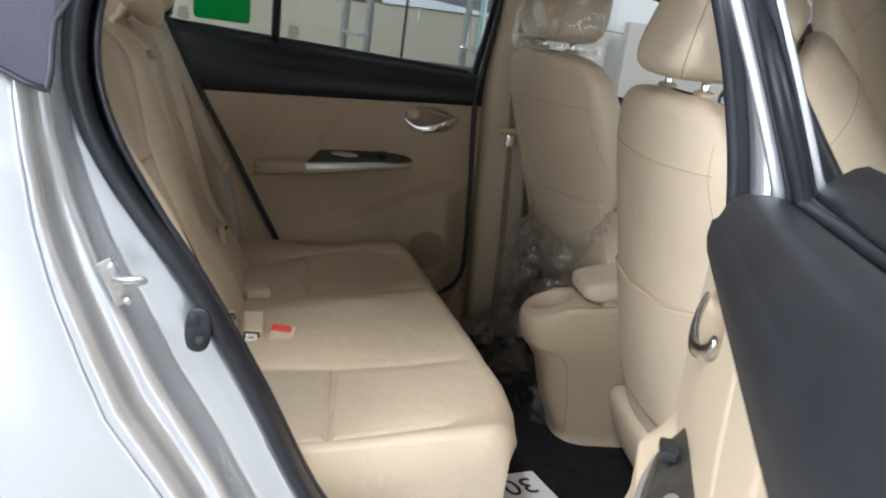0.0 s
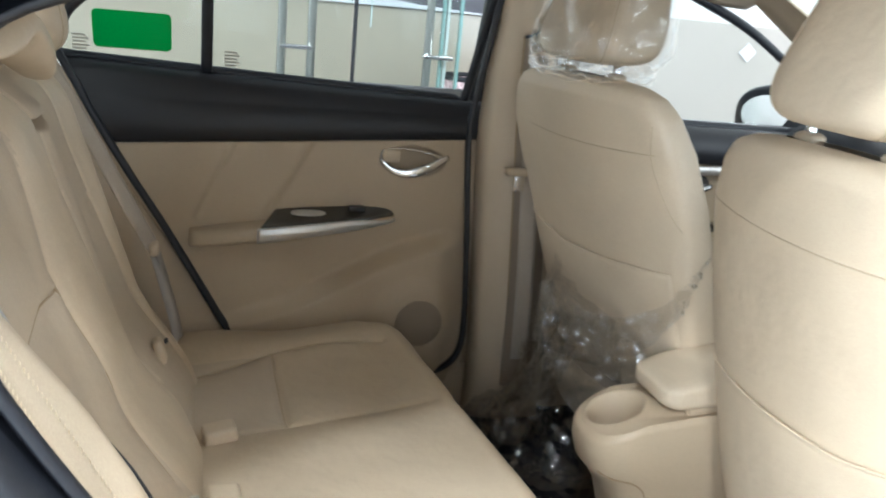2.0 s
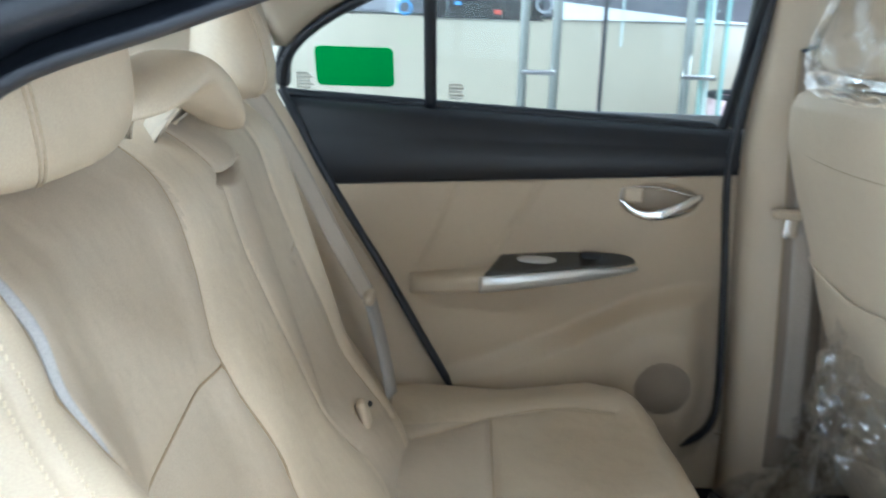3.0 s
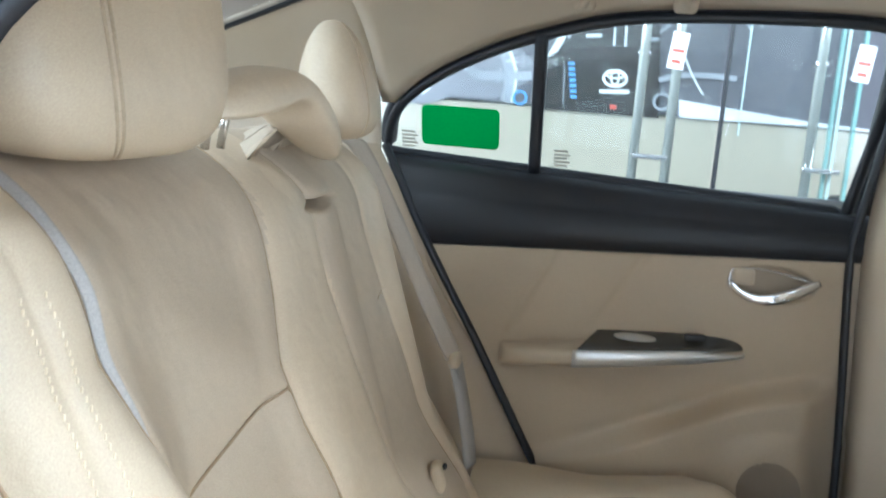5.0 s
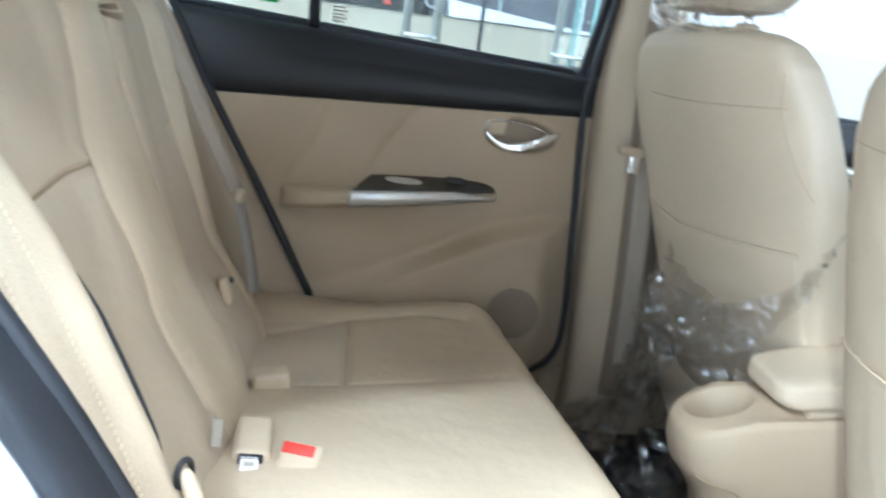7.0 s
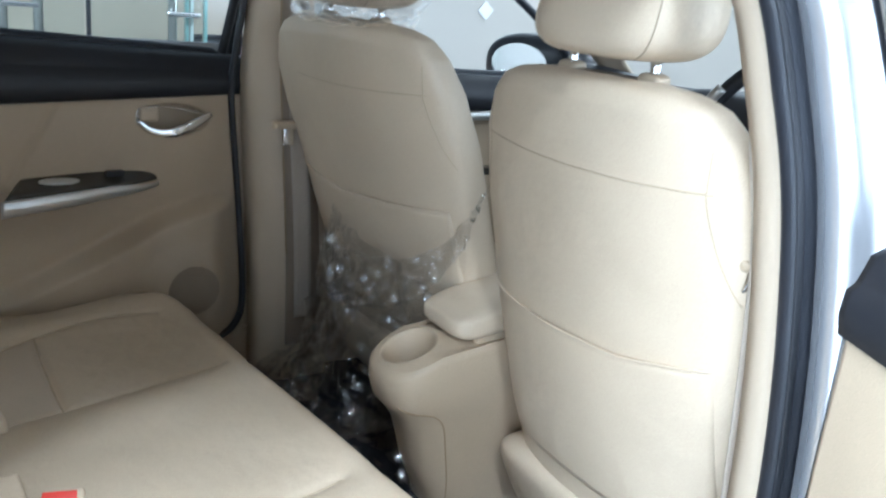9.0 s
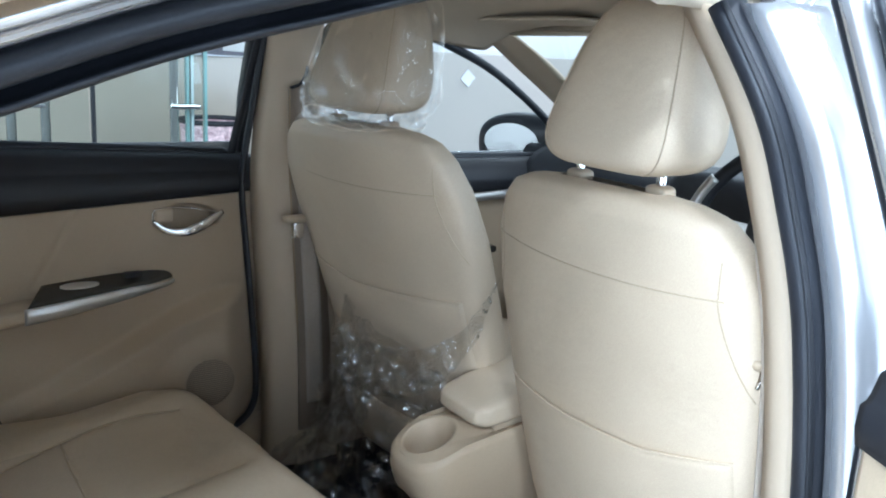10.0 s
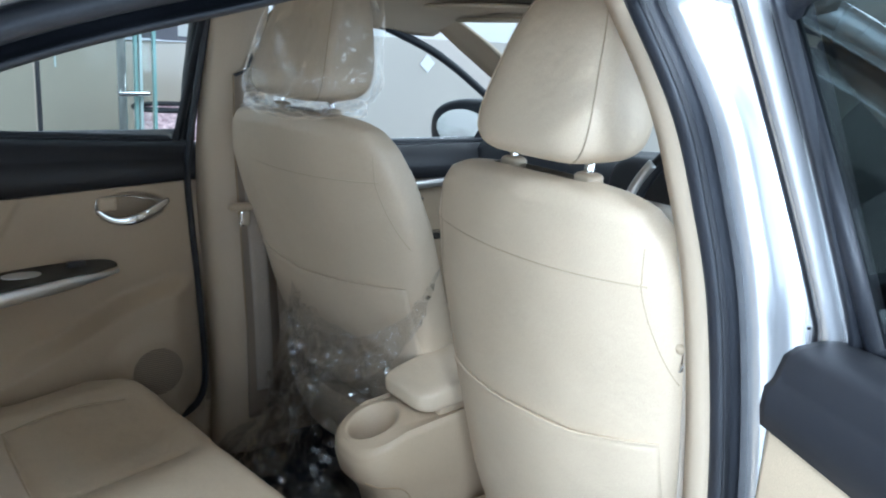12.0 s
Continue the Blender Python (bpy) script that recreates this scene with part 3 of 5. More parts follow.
part("far_rear_door_seal", sweep(seal, 0.009, 0.012, 8, up=(0, 1, 0)), RUBBER, shell, "black rubber door seal")
seal = spline([(0.035, 0.615, 1.33), (0.025, 0.665, 1.15), (0.014, 0.69, 1.02), (0.008, 0.692, 0.93), (0.03, 0.688, 0.66), (0.04, 0.676, 0.45), (0.025, 0.67, 0.37), (-0.02, 0.68, 0.325), (-0.1, 0.69, 0.31)], 80)
part("far_front_door_seal", sweep(seal, 0.008, 0.012, 8, up=(0, 1, 0)), RUBBER, shell, "black rubber door seal")
# far centre pillar trim
strip("far_pillar_trim", [
    [(0.03, 0.6, 1.40), (0.032, 0.655, 1.2), (0.028, 0.69, 0.95), (0.05, 0.69, 0.6), (0.062, 0.69, 0.4), (0.06, 0.69, 0.2)],
    [(0.05, 0.575, 1.40), (0.055, 0.62, 1.2), (0.06, 0.65, 0.95), (0.075, 0.65, 0.6), (0.085, 0.65, 0.4), (0.085, 0.65, 0.2)],
    [(0.1, 0.57, 1.40), (0.1, 0.605, 1.2), (0.11, 0.635, 0.95), (0.14, 0.635, 0.6), (0.15, 0.635, 0.4), (0.15, 0.635, 0.2)],
    [(0.17, 0.575, 1.40), (0.165, 0.61, 1.2), (0.2, 0.64, 0.95), (0.24, 0.64, 0.6), (0.26, 0.64, 0.4), (0.26, 0.64, 0.2)],
    [(0.19, 0.62, 1.40), (0.19, 0.65, 1.2), (0.22, 0.69, 0.95), (0.26, 0.69, 0.6), (0.28, 0.69, 0.4), (0.28, 0.69, 0.2)],
], TRIM_LIGHT, "beige centre pillar trim", 0.008)
strip("pillar_belt_panel", [
    [(0.088, 0.598, 1.19), (0.1, 0.618, 1.0), (0.118, 0.628, 0.8), (0.135, 0.628, 0.55), (0.142, 0.628, 0.3)],
    [(0.15, 0.6, 1.205), (0.165, 0.62, 1.0), (0.2, 0.63, 0.8), (0.225, 0.63, 0.55), (0.24, 0.63, 0.3)],
], COVER, "brown-grey lower pillar cover", 0.006)
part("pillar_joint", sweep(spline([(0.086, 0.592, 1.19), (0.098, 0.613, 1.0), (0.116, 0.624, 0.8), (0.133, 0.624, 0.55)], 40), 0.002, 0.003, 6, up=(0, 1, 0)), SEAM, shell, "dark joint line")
part("pillar_notch", sweep(spline([(0.088, 0.592, 1.19), (0.115, 0.595, 1.2), (0.128, 0.592, 1.225), (0.13, 0.59, 1.24)], 16), 0.003, 0.004, 6), BLACK, shell, "black slot edge")

part("far_pillar_skin", rbox(0.2, 0.03, 0.8, (0.17, 0.79, 0.6), 0.008), PAINT, shell, "silver painted pillar skin")
part("far_pillar_fill", rbox(0.17, 0.05, 0.8, (0.14, 0.745, 0.6), 0.008), TRIM, shell, "pillar core behind the trim")

# near rear door opening: seal, jamb and silver quarter panel
OPEN = [(-0.36, 0.34), (-0.45, 0.45), (-0.54, 0.615), (-0.63, 0.765), (-0.70, 0.865), (-0.755, 0.955), (-0.79, 1.03), (-0.803, 1.1), (-0.795, 1.175), (-0.752, 1.232), (-0.66, 1.268), (-0.55, 1.306), (-0.42, 1.34), (-0.25, 1.38), (-0.06, 1.4), (0.03, 1.4)]


def jamb(off, ybase):
    """The opening's outline, moved outwards by off, at a depth in y; it leans in with the roof."""
    c = spline(OPEN, 90)
    t = np.gradient(c, axis=0)
    t /= np.linalg.norm(t, axis=1)[:, None]
    nrm = np.stack([-t[:, 1], t[:, 0]], 1) * np.array([1, 1])
    wide = np.interp(c[:, 1], [0.35, 0.58, 0.7, 0.78, 0.835, 0.89, 0.935, 0.972, 1.01, 1.06, 1.3], [0.12, 0.135, 0.146, 0.132, 0.115, 0.093, 0.075, 0.058, 0.046, 0.04, 0.035])[:, None] / 0.11
    q = c + off * nrm * (wide if off > 0 else 1.0)
    lean = 0.30 * np.clip(q[:, 1] - 0.98, 0, 1) ** 1.0
    return np.stack([q[:, 0], -(ybase - lean), q[:, 1]], -1)


STEPS = spline([(0.0, 0.72), (0.004, 0.746), (0.02, 0.754), (0.047, 0.76), (0.053, 0.77), (0.058, 0.79), (0.064, 0.814), (0.07, 0.822), (0.077, 0.825), (0.083, 0.829), (0.088, 0.842), (0.093, 0.862), (0.099, 0.873), (0.108, 0.876)], 90)
JAMB = [(float(a), float(b)) for a, b in STEPS]
solid(part("door_jamb", grid(np.array([jamb(o, y) for o, y in JAMB]), flip=True), PAINT, shell, "silver painted stepped door jamb"), 0.003)
high = sstep(0.78, 1.0, jamb(0.0, 0.75)[:, 2])[:, None]
loop = jamb(-0.012, 0.753) * (1 - high) + jamb(0.006, 0.742) * high
part("near_door_seal", sweep(loop, 0.0125, 0.034, 14, up=(0, 1, 0), square=2.6), RUBBER, shell, "thick black rubber door opening seal")
solid(part("seal_lip", grid(np.array([jamb(-0.02, 0.745), jamb(-0.024, 0.735), jamb(-0.016, 0.725), jamb(0.014, 0.715)])), RUBBER, shell, "black seal lip"), 0.004)
solid(part("jamb_inner_trim", grid(np.array([jamb(0.0, 0.735), jamb(0.02, 0.715), jamb(0.06, 0.685), jamb(0.14, 0.66), jamb(0.22, 0.65)])), TRIM_LIGHT, shell, "beige inner opening trim"), 0.004)
# quarter panel
edge = jamb(0.108, 0.874)[:50]
rows = []
for k in np.linspace(0, 1, 26):
    q = edge.copy()
    q[:, 0] = edge[:, 0] + (-1.2 - edge[:, 0]) * k ** 1.3
    q[:, 1] = edge[:, 1] - 0.012 * np.sin(np.pi * min(1, k * 4) / 2) + 0.06 * k ** 2
    q[:, 2] = edge[:, 2]
    rows.append(q)
solid(part("quarter_panel", grid(np.array(rows)), PAINT, shell, "glossy silver rear quarter panel"), 0.004)
# dark quarter glass over the panel
QGLASS = mat("dark_tinted_glass", (0.06, 0.06, 0.08), 0.22, vary=0.1, coat=0.3)
qw = [(-0.796, 1.048), (-0.796, 1.12), (-0.8, 1.2), (-1.2, 1.2), (-1.5, 1.13), (-1.3, 1.09), (-1.0, 1.09), (-0.88, 1.075), (-0.83, 1.058)]
flat_part("quarter_window", plate([(a, -0.872 + 0.3 * (b - 1.0), b) for a, b in qw], (0, -1, 0), 0.004), QGLASS, shell, "dark tinted quarter glass")
loopq = spline([(a, -0.878 + 0.3 * (b - 1.0), b) for a, b in qw], 60, closed=True)
part("quarter_window_seal", sweep(np.vstack([loopq, loopq[:1]]), 0.004, 0.005, 8, up=(0, 1, 0), closed=True), RUBBER, shell, "black rubber surround")
# striker and rubber stop on the jamb
striker = thing("door_striker", "zinc steel door striker loop bolted to the jamb", "door striker")
flat_part("plate", rbox(0.022, 0.007, 0.068, (-0.72, -0.834, 0.806), 0.003, rot=(0, -26, 30)), STEEL, striker)
lp = spline([(-0.72, -0.838, 0.812), (-0.7, -0.849, 0.816), (-0.684, -0.852, 0.819), (-0.68, -0.846, 0.815), (-0.688, -0.837, 0.809), (-0.718, -0.824, 0.803)], 30)
part("loop", sweep(lp, 0.004, 0.004, 10, up=(0, 0, 1)), STEEL, striker)
for bz, bx in ((0.775, -0.708), (0.821, -0.729)):
    part("bolt", pillow(0.011, 0.012, 0.011, (bx + 0.006, -0.838, bz + 0.008), 2.5, 2), STEEL, striker)
stop = thing("rubber_stop", "black oval rubber door stop on the silver jamb", "rubber stop")
part("pad", pillow(0.016, 0.036, 0.066, (-0.616, -0.789, 0.73), 2.6, 3, shape=lambda P: P), RUBBER, stop)
part("knob", pillow(0.016, 0.02, 0.02, (-0.611, -0.799, 0.716), 2, 2), BLACK, stop)
part("recess", pillow(0.006, 0.018, 0.02, (-0.622, -0.798, 0.747), 2, 2), BLACK, stop)

# near centre pillar: inner trim, seal, silver skin
bseal = [(0.085, -0.625, 1.365), (0.11, -0.688, 1.25), (0.137, -0.713, 1.15), (0.166, -0.742, 0.99), (0.19, -0.762, 0.73), (0.205, -0.762, 0.4), (0.198, -0.757, 0.27)]
off = np.array(bseal)
strip("near_pillar_trim", [off + (0.02, 0.075, 0), off + (0.012, 0.055, 0), off + (0.004, 0.024, 0)], TRIM_LIGHT, "pale beige centre pillar trim", 0.006, flip=True)
strip("near_pillar_cover", [off + (0.02, 0.075, 0), off + (0.12, 0.085, 0)], TRIM_LIGHT, "beige pillar inside", 0.006)
part("near_pillar_seal", sweep(spline(bseal, 60), 0.016, 0.026, 14, up=(1, 0, 0), square=2.6), RUBBER, shell, "thick black rubber pillar seal")
part("seal_groove", sweep(spline(off + (-0.019, -0.012, 0), 60), 0.003, 0.006, 8, up=(1, 0, 0)), BLACK, shell, "groove in the seal")
strip("pillar_skin", [
    off + (0.004, -0.018, 0), off + (0.006, -0.045, 0), off + (0.02, -0.062, 0), off + (0.055, -0.066, 0), off + (0.09, -0.064, 0), off + (0.12, -0.05, 0)], PAINT, "silver painted centre pillar", 0.004, flip=True)
tape = spline(bseal[:4], 30)
strip("pillar_tape", [tape + (0.052, -0.0675, 0), tape + (0.06, -0.069, 0), tape + (0.09, -0.0665, 0), tape + (0.12, -0.053, 0)], TAPE, "dark satin tape on the centre pillar", 0.001, flip=True)
# sill under the opening, floor, tunnel
strip("sill", [[(-0.5, -0.72, 0.3), (0.2, -0.76, 0.27)], [(-0.5, -0.78, 0.31), (0.2, -0.8, 0.29)], [(-0.5, -0.86, 0.27), (0.2, -0.87, 0.26)], [(-0.5, -0.88, 0.18), (0.2, -0.88, 0.17)]], PAINT, "silver door sill", 0.004)
rows = []
for x in np.linspace(-0.75, 1.3, 30):
    yy = np.linspace(-0.76, 0.72, 60)
    rows.append(np.stack([x + 0 * yy, yy, 0.17 + 0.02 * np.exp(-(yy / 0.13) ** 4) + 0.12 * sstep(-0.5, -0.75, x) + 0 * yy], -1))
solid(part("cabin_floor", grid(np.array(rows)), CARPET, shell, "black carpeted cabin floor"), 0.02)
flat_part("far_sill_wall", rbox(1.9, 0.03, 0.18, (0.25, 0.73, 0.24), 0.005), TRIM, shell, "beige sill trim")

# the closed ends of the body, and the wheels it stands on
def body_end(name, stations, label):
    rows = []
    for x, hw, z0, z1 in stations:
        a = np.linspace(0, 2 * np.pi, 48, endpoint=False)
        c, q = np.cos(a), np.sin(a)
        rows.append(np.stack([x + 0 * a, hw * np.sign(c) * np.abs(c) ** 0.45, (z0 + z1) / 2 + (z1 - z0) / 2 * np.sign(q) * np.abs(q) ** 0.45], -1))
    part(name, grid(np.array(rows), ring=True, caps=True), PAINT, shell, label)


body_end("boot", [(-1.02, 0.84, 0.28, 0.98), (-1.5, 0.85, 0.28, 1.02), (-1.9, 0.83, 0.28, 1.02), (-2.15, 0.78, 0.3, 0.98), (-2.26, 0.68, 0.36, 0.86), (-2.29, 0.5, 0.42, 0.8)], "silver painted boot and rear wings")
body_end("bonnet", [(1.22, 0.84, 0.24, 0.96), (1.6, 0.84, 0.24, 0.92), (1.95, 0.8, 0.26, 0.84), (2.2, 0.7, 0.28, 0.74), (2.3, 0.52, 0.32, 0.66)], "silver painted bonnet and front wings")
for wx in (-1.3, 1.45):
    for sgn in (1, -1):
        a = np.linspace(0, 2 * np.pi, 48, endpoint=False)
        prof = [(0.2, -0.08), (0.29, -0.095), (0.31, -0.08), (0.312, 0.0), (0.31, 0.08), (0.29, 0.095), (0.2, 0.08)]
        tyre = part("wheel", grid(np.array([np.stack([wx + r * np.cos(a), sgn * 0.775 + o + 0 * a, 0.312 + r * np.sin(a)], -1) for r, o in prof]), ring=True), RUBBER, shell, "black rubber tyre")
        rim = [(0.2, 0.08), (0.19, 0.06), (0.06, 0.05), (0.05, 0.07), (0.001, 0.072)]
        part("rim", grid(np.array([np.stack([wx + r * np.cos(a), sgn * (0.775 + o) + 0 * a, 0.312 + r * np.sin(a)], -1) for r, o in rim]), ring=True), SILVER, tyre, "silver wheel rim")

# ---- front of the cabin ----
FW = spline([(0.17, 1.05), (0.175, 1.3), (0.25, 1.345), (0.4, 1.345), (0.56, 1.302), (0.73, 1.238), (0.95, 1.12), (1.12, 1.0)], 60)


def front_door(sgn):
    side = (lambda me: me) if sgn > 0 else mirrored
    xs = np.linspace(0.24, 1.25, 50)
    rows = [np.stack([xs, 0.70 + 0 * xs, z + 0.01 * xs], -1) for z in np.linspace(0.3, 0.9, 12)]
    d = solid(part("front_door", side(grid(np.array(rows))), TRIM, shell, "closed front door with beige lining"), 0.02)
    rows = [np.stack([xs, yy + 0 * xs, z - 0.01 * xs], -1) for z, yy in ((0.905, 0.7), (0.91, 0.68), (0.95, 0.675), (0.975, 0.69), (1.0, 0.71), (1.005, 0.745))]
    solid(part("upper_trim", side(grid(np.array(rows))), BLACK, d, "black upper door trim"), 0.012)
    arc = spline([(0.42, 0.69, 0.88), (0.6, 0.672, 0.884), (0.85, 0.672, 0.895), (1.1, 0.68, 0.9)], 40)
    part("trim_strip", side(sweep(arc, 0.008, 0.013, 8)), SILVER, d, "satin silver sweeping trim strip")
    part("handle_cup", side(pillow(0.03, 0.14, 0.06, (0.62, 0.69, 0.85), 2, 3)), SWITCH, d, "dark handle cup")
    t = np.linspace(0, 1, 24)
    part("door_handle", side(sweep(np.stack([0.55 + 0.14 * t, 0.675 - 0.01 * np.sin(np.pi * t), 0.845 - 0.02 * np.sin(np.pi * t)], -1), 0.007, 0.008, 8)), CHROME, d, "chrome inner door handle")
    part("switch_panel", side(rbox(0.3, 0.05, 0.02, (0.62, 0.67, 0.735), 0.006)), SWITCH, d, "dark switch panel")
    loop = np.array([(a, float(y_window(b)) - 0.01, b) for a, b in FW] + [(a, 0.745, 1.003 - 0.01 * a) for a in np.linspace(1.1, 0.18, 30)])
    part("window_seal", side(sweep(np.vstack([loop, loop[:1]]), 0.012, 0.012, 8, up=(0, 1, 0), closed=True)), RUBBER, d, "black rubber window seal")
    rows = []
    for k in np.linspace(0, 1, 8):
        xx = np.linspace(0.18, 1.1, 24)
        zt = np.interp(xx, FW[:, 0], FW[:, 1])
        zz = 1.0 + k * (zt - 1.0)
        rows.append(np.stack([xx, y_window(zz) - 0.008, zz], -1))
    p = part("pane", side(grid(np.array(rows))), GLASS, d, "clear front side window")
    p.visible_shadow = False
    rows = [np.stack([xs, 0.775 + 0.085 * np.sin(np.clip((z - 0.1) / 1.1, 0, 1) * np.pi) ** 0.7 + 0 * xs, z + 0 * xs], -1) for z in np.linspace(0.28, 1.0, 16)]
    solid(part("outer_skin", side(grid(np.array(rows))), PAINT, d, "silver painted outer skin"), 0.006, 1.0)
    return d


front_door(1)
front_door(-1)
rail = np.array([(a, -float(y_window(b)) - 0.012, b + 0.03) for a, b in FW[8:]])
part("roof_rail", sweep(rail, 0.026, 0.03, 10, up=(0, 1, 0), square=3), PAINT, shell, "silver roof rail over the front door")
for sgn in (1, -1):
    strip("front_pillar_trim", [
        [(0.6, sgn * 0.565, 1.345), (0.72, sgn * 0.575, 1.27), (0.93, sgn * 0.61, 1.15), (1.12, sgn * 0.65, 1.02)],
        [(0.6, sgn * 0.53, 1.35), (0.73, sgn * 0.545, 1.285), (0.94, sgn * 0.585, 1.165), (1.13, sgn * 0.63, 1.03)],
        [(0.63, sgn * 0.485, 1.345), (0.77, sgn * 0.5, 1.275), (0.97, sgn * 0.545, 1.16), (1.16, sgn * 0.6, 1.03)],
        [(0.66, sgn * 0.475, 1.33), (0.8, sgn * 0.49, 1.26), (1.0, sgn * 0.535, 1.145), (1.19, sgn * 0.59, 1.015)],
    ], TRIM_LIGHT, "beige front pillar trim", 0.006, flip=sgn < 0)
rows = [[(0.65 + 0.55 * k, y * (0.97 + 0.25 * k), 1.345 - 0.33 * k) for y in np.linspace(-0.49, 0.49, 12)] for k in np.linspace(0, 1, 8)]
ws = part("windscreen", grid(np.array(rows)), GLASS, shell, "clear windscreen glass")
ws.visible_shadow = False
part("windscreen_band", sweep([(0.66, -0.48, 1.352), (0.645, 0, 1.372), (0.66, 0.48, 1.352)], 0.012, 0.01, 8), LINER, shell, "beige headliner front edge")
for sgn in (1, -1):
    visor = thing("sun_visor", "folded-up grey-beige sun visor under the headliner", "sun visor", "sun visors")
    part("pad", pillow(0.4, 0.15, 0.02, (0.56, sgn * 0.27, 1.372), 2.5, 5), LINER, visor)
    part("hinge", sweep([(0.63, sgn * 0.47, 1.345), (0.63, sgn * 0.1, 1.35)], 0.006, 0.006, 8), LINER, visor)
card = thing("windscreen_card", "pale paper card with grey print inside the windscreen", "paper card")
flat_part("sheet", rbox(0.004, 0.07, 0.085, (0.86, 0.3, 1.205), 0.001, rot=(0, -57, 0)), PAPER, card)
flat_part("print_bar", rbox(0.003, 0.045, 0.03, (0.854, 0.3, 1.21), 0, rot=(0, -57, 0)), PRINT, card, "grey unreadable print")
dash = thing("dashboard", "black moulded dashboard with silver trim below the windscreen", "dashboard")
xs = np.linspace(-0.7, 0.7, 50)
prof = [(1.02, 0.45), (0.98, 0.6), (0.94, 0.75), (0.91, 0.88), (0.93, 0.97), (0.98, 1.01), (1.06, 1.03), (1.15, 1.03), (1.24, 1.0)]
rows = [np.stack([a + 0.03 * np.cos(xs * 4) * (b > 0.8), xs, b + 0.012 * np.cos(xs * 9) * (b > 0.95)], -1) for a, b in spline(prof, 30)]
solid(part("top_pad", grid(np.array(rows), flip=True), BLACK, dash, "black dashboard moulding"), 0.01)
for yy in (-0.55, -0.12, 0.12, 0.58):
    ring = np.array([(0.915, yy + 0.055 * np.cos(b), 0.89 + 0.045 * np.sin(b)) for b in np.linspace(0, 2 * np.pi, 33)])
    part("vent", sweep(ring, 0.008, 0.006, 8, up=(1, 0, 0), closed=True), SILVER, dash, "silver-ringed air vent")
part("instrument_hood", pillow(0.4, 0.26, 0.16, (0.96, -0.33, 1.01), 3, 3), BLACK, dash, "black instrument hood")
part("centre_console_face", pillow(0.3, 0.14, 0.3, (0.93, 0.0, 0.9), 4, 4), BLACK, dash, "black centre stack")
wheel = thing("steering_wheel", "black steering wheel with silver spokes", "steering wheel")
ring = np.array([(0.62 + 0.07 * np.sin(b), -0.36 + 0.185 * np.cos(b), 0.93 + 0.17 * np.sin(b)) for b in np.linspace(0, 2 * np.pi, 65)])
part("rim_accent", sweep(np.array([(0.605 + 0.07 * np.sin(b), -0.36 + 0.188 * np.cos(b), 0.93 + 0.172 * np.sin(b)) for b in np.linspace(-0.35, 0.55, 20)]), 0.011, 0.011, 10, up=(1, 0, 0.2)), SILVER, wheel, "satin silver rim inlay")
part("rim", sweep(ring, 0.015, 0.015, 12, up=(1, 0, 0.2), closed=True), BLACK, wheel)
part("hub", pillow(0.15, 0.05, 0.13, (0.65, -0.36, 0.92), 2.5, 3), BLACK, wheel)
for e in ((-0.54, 0.93), (-0.18, 0.93), (-0.36, 0.77)):
    part("spoke", sweep([(0.645, -0.36 + (e[0] + 0.36) * 0.35, 0.92 + (e[1] - 0.92) * 0.35), (0.62 + 0.4 * (e[1] - 0.93), e[0], e[1])], 0.02, 0.008, 8, up=(1, 0, 0)), SILVER, wheel)
wheel.location.z = 0.06
# outside mirrors
for sgn in (1,):
    mir = thing("wing_mirror", "black-shelled outside mirror on the front door", "wing mirror")
    face = pose(1.02, 0.88, 1.02, 0, 0, 21)
    hs = part("housing", pillow(0.36, 0.16, 0.2, (0.03, -0.022, -0.008), 2.6, 4), GLOSSBLACK, mir)
    rows = [[(-0.0525 + 0.001 * r, 0.008 + 0.1 * r * np.cos(b), 0.06 * r * np.sin(b)) for b in np.linspace(0, 2 * np.pi, 40, endpoint=False)] for r in (1.0, 0.6, 0.2, 0.01)]
    mg = part("mirror_glass", grid(np.array(rows), ring=True, flip=True), CHROME, mir, "mirror glass")
    hs.matrix_world = mg.matrix_world = face
    part("arm", sweep([(1.0, 0.8, 1.0), (1.03, 0.7, 0.99)], 0.05, 0.03, 8), BLACK, mir)
# grab handle over the far rear window
grab = thing("grab_handle", "beige folding grab handle on the headliner edge", "grab handle")
part("bar", sweep(spline([(-0.538, 0.55, 1.369), (-0.534, 0.522, 1.374), (-0.518, 0.492, 1.38), (-0.45, 0.484, 1.384), (-0.382, 0.492, 1.386), (-0.366, 0.522, 1.381), (-0.362, 0.55, 1.374)], 60), 0.009, 0.013, 12, square=2.6), LINER, grab, "beige folded handle bar")
for hx, hz in ((-0.538, 1.371), (-0.362, 1.376)):
    part("mount", rbox(0.042, 0.034, 0.026, (hx, 0.556, hz), 0.008, rot=(-30, 0, 0)), LINER, grab, "beige hinge mount")


# ---- seats ----
def back_plane(z):
    return -0.632 - 0.322 * (z - 0.46)


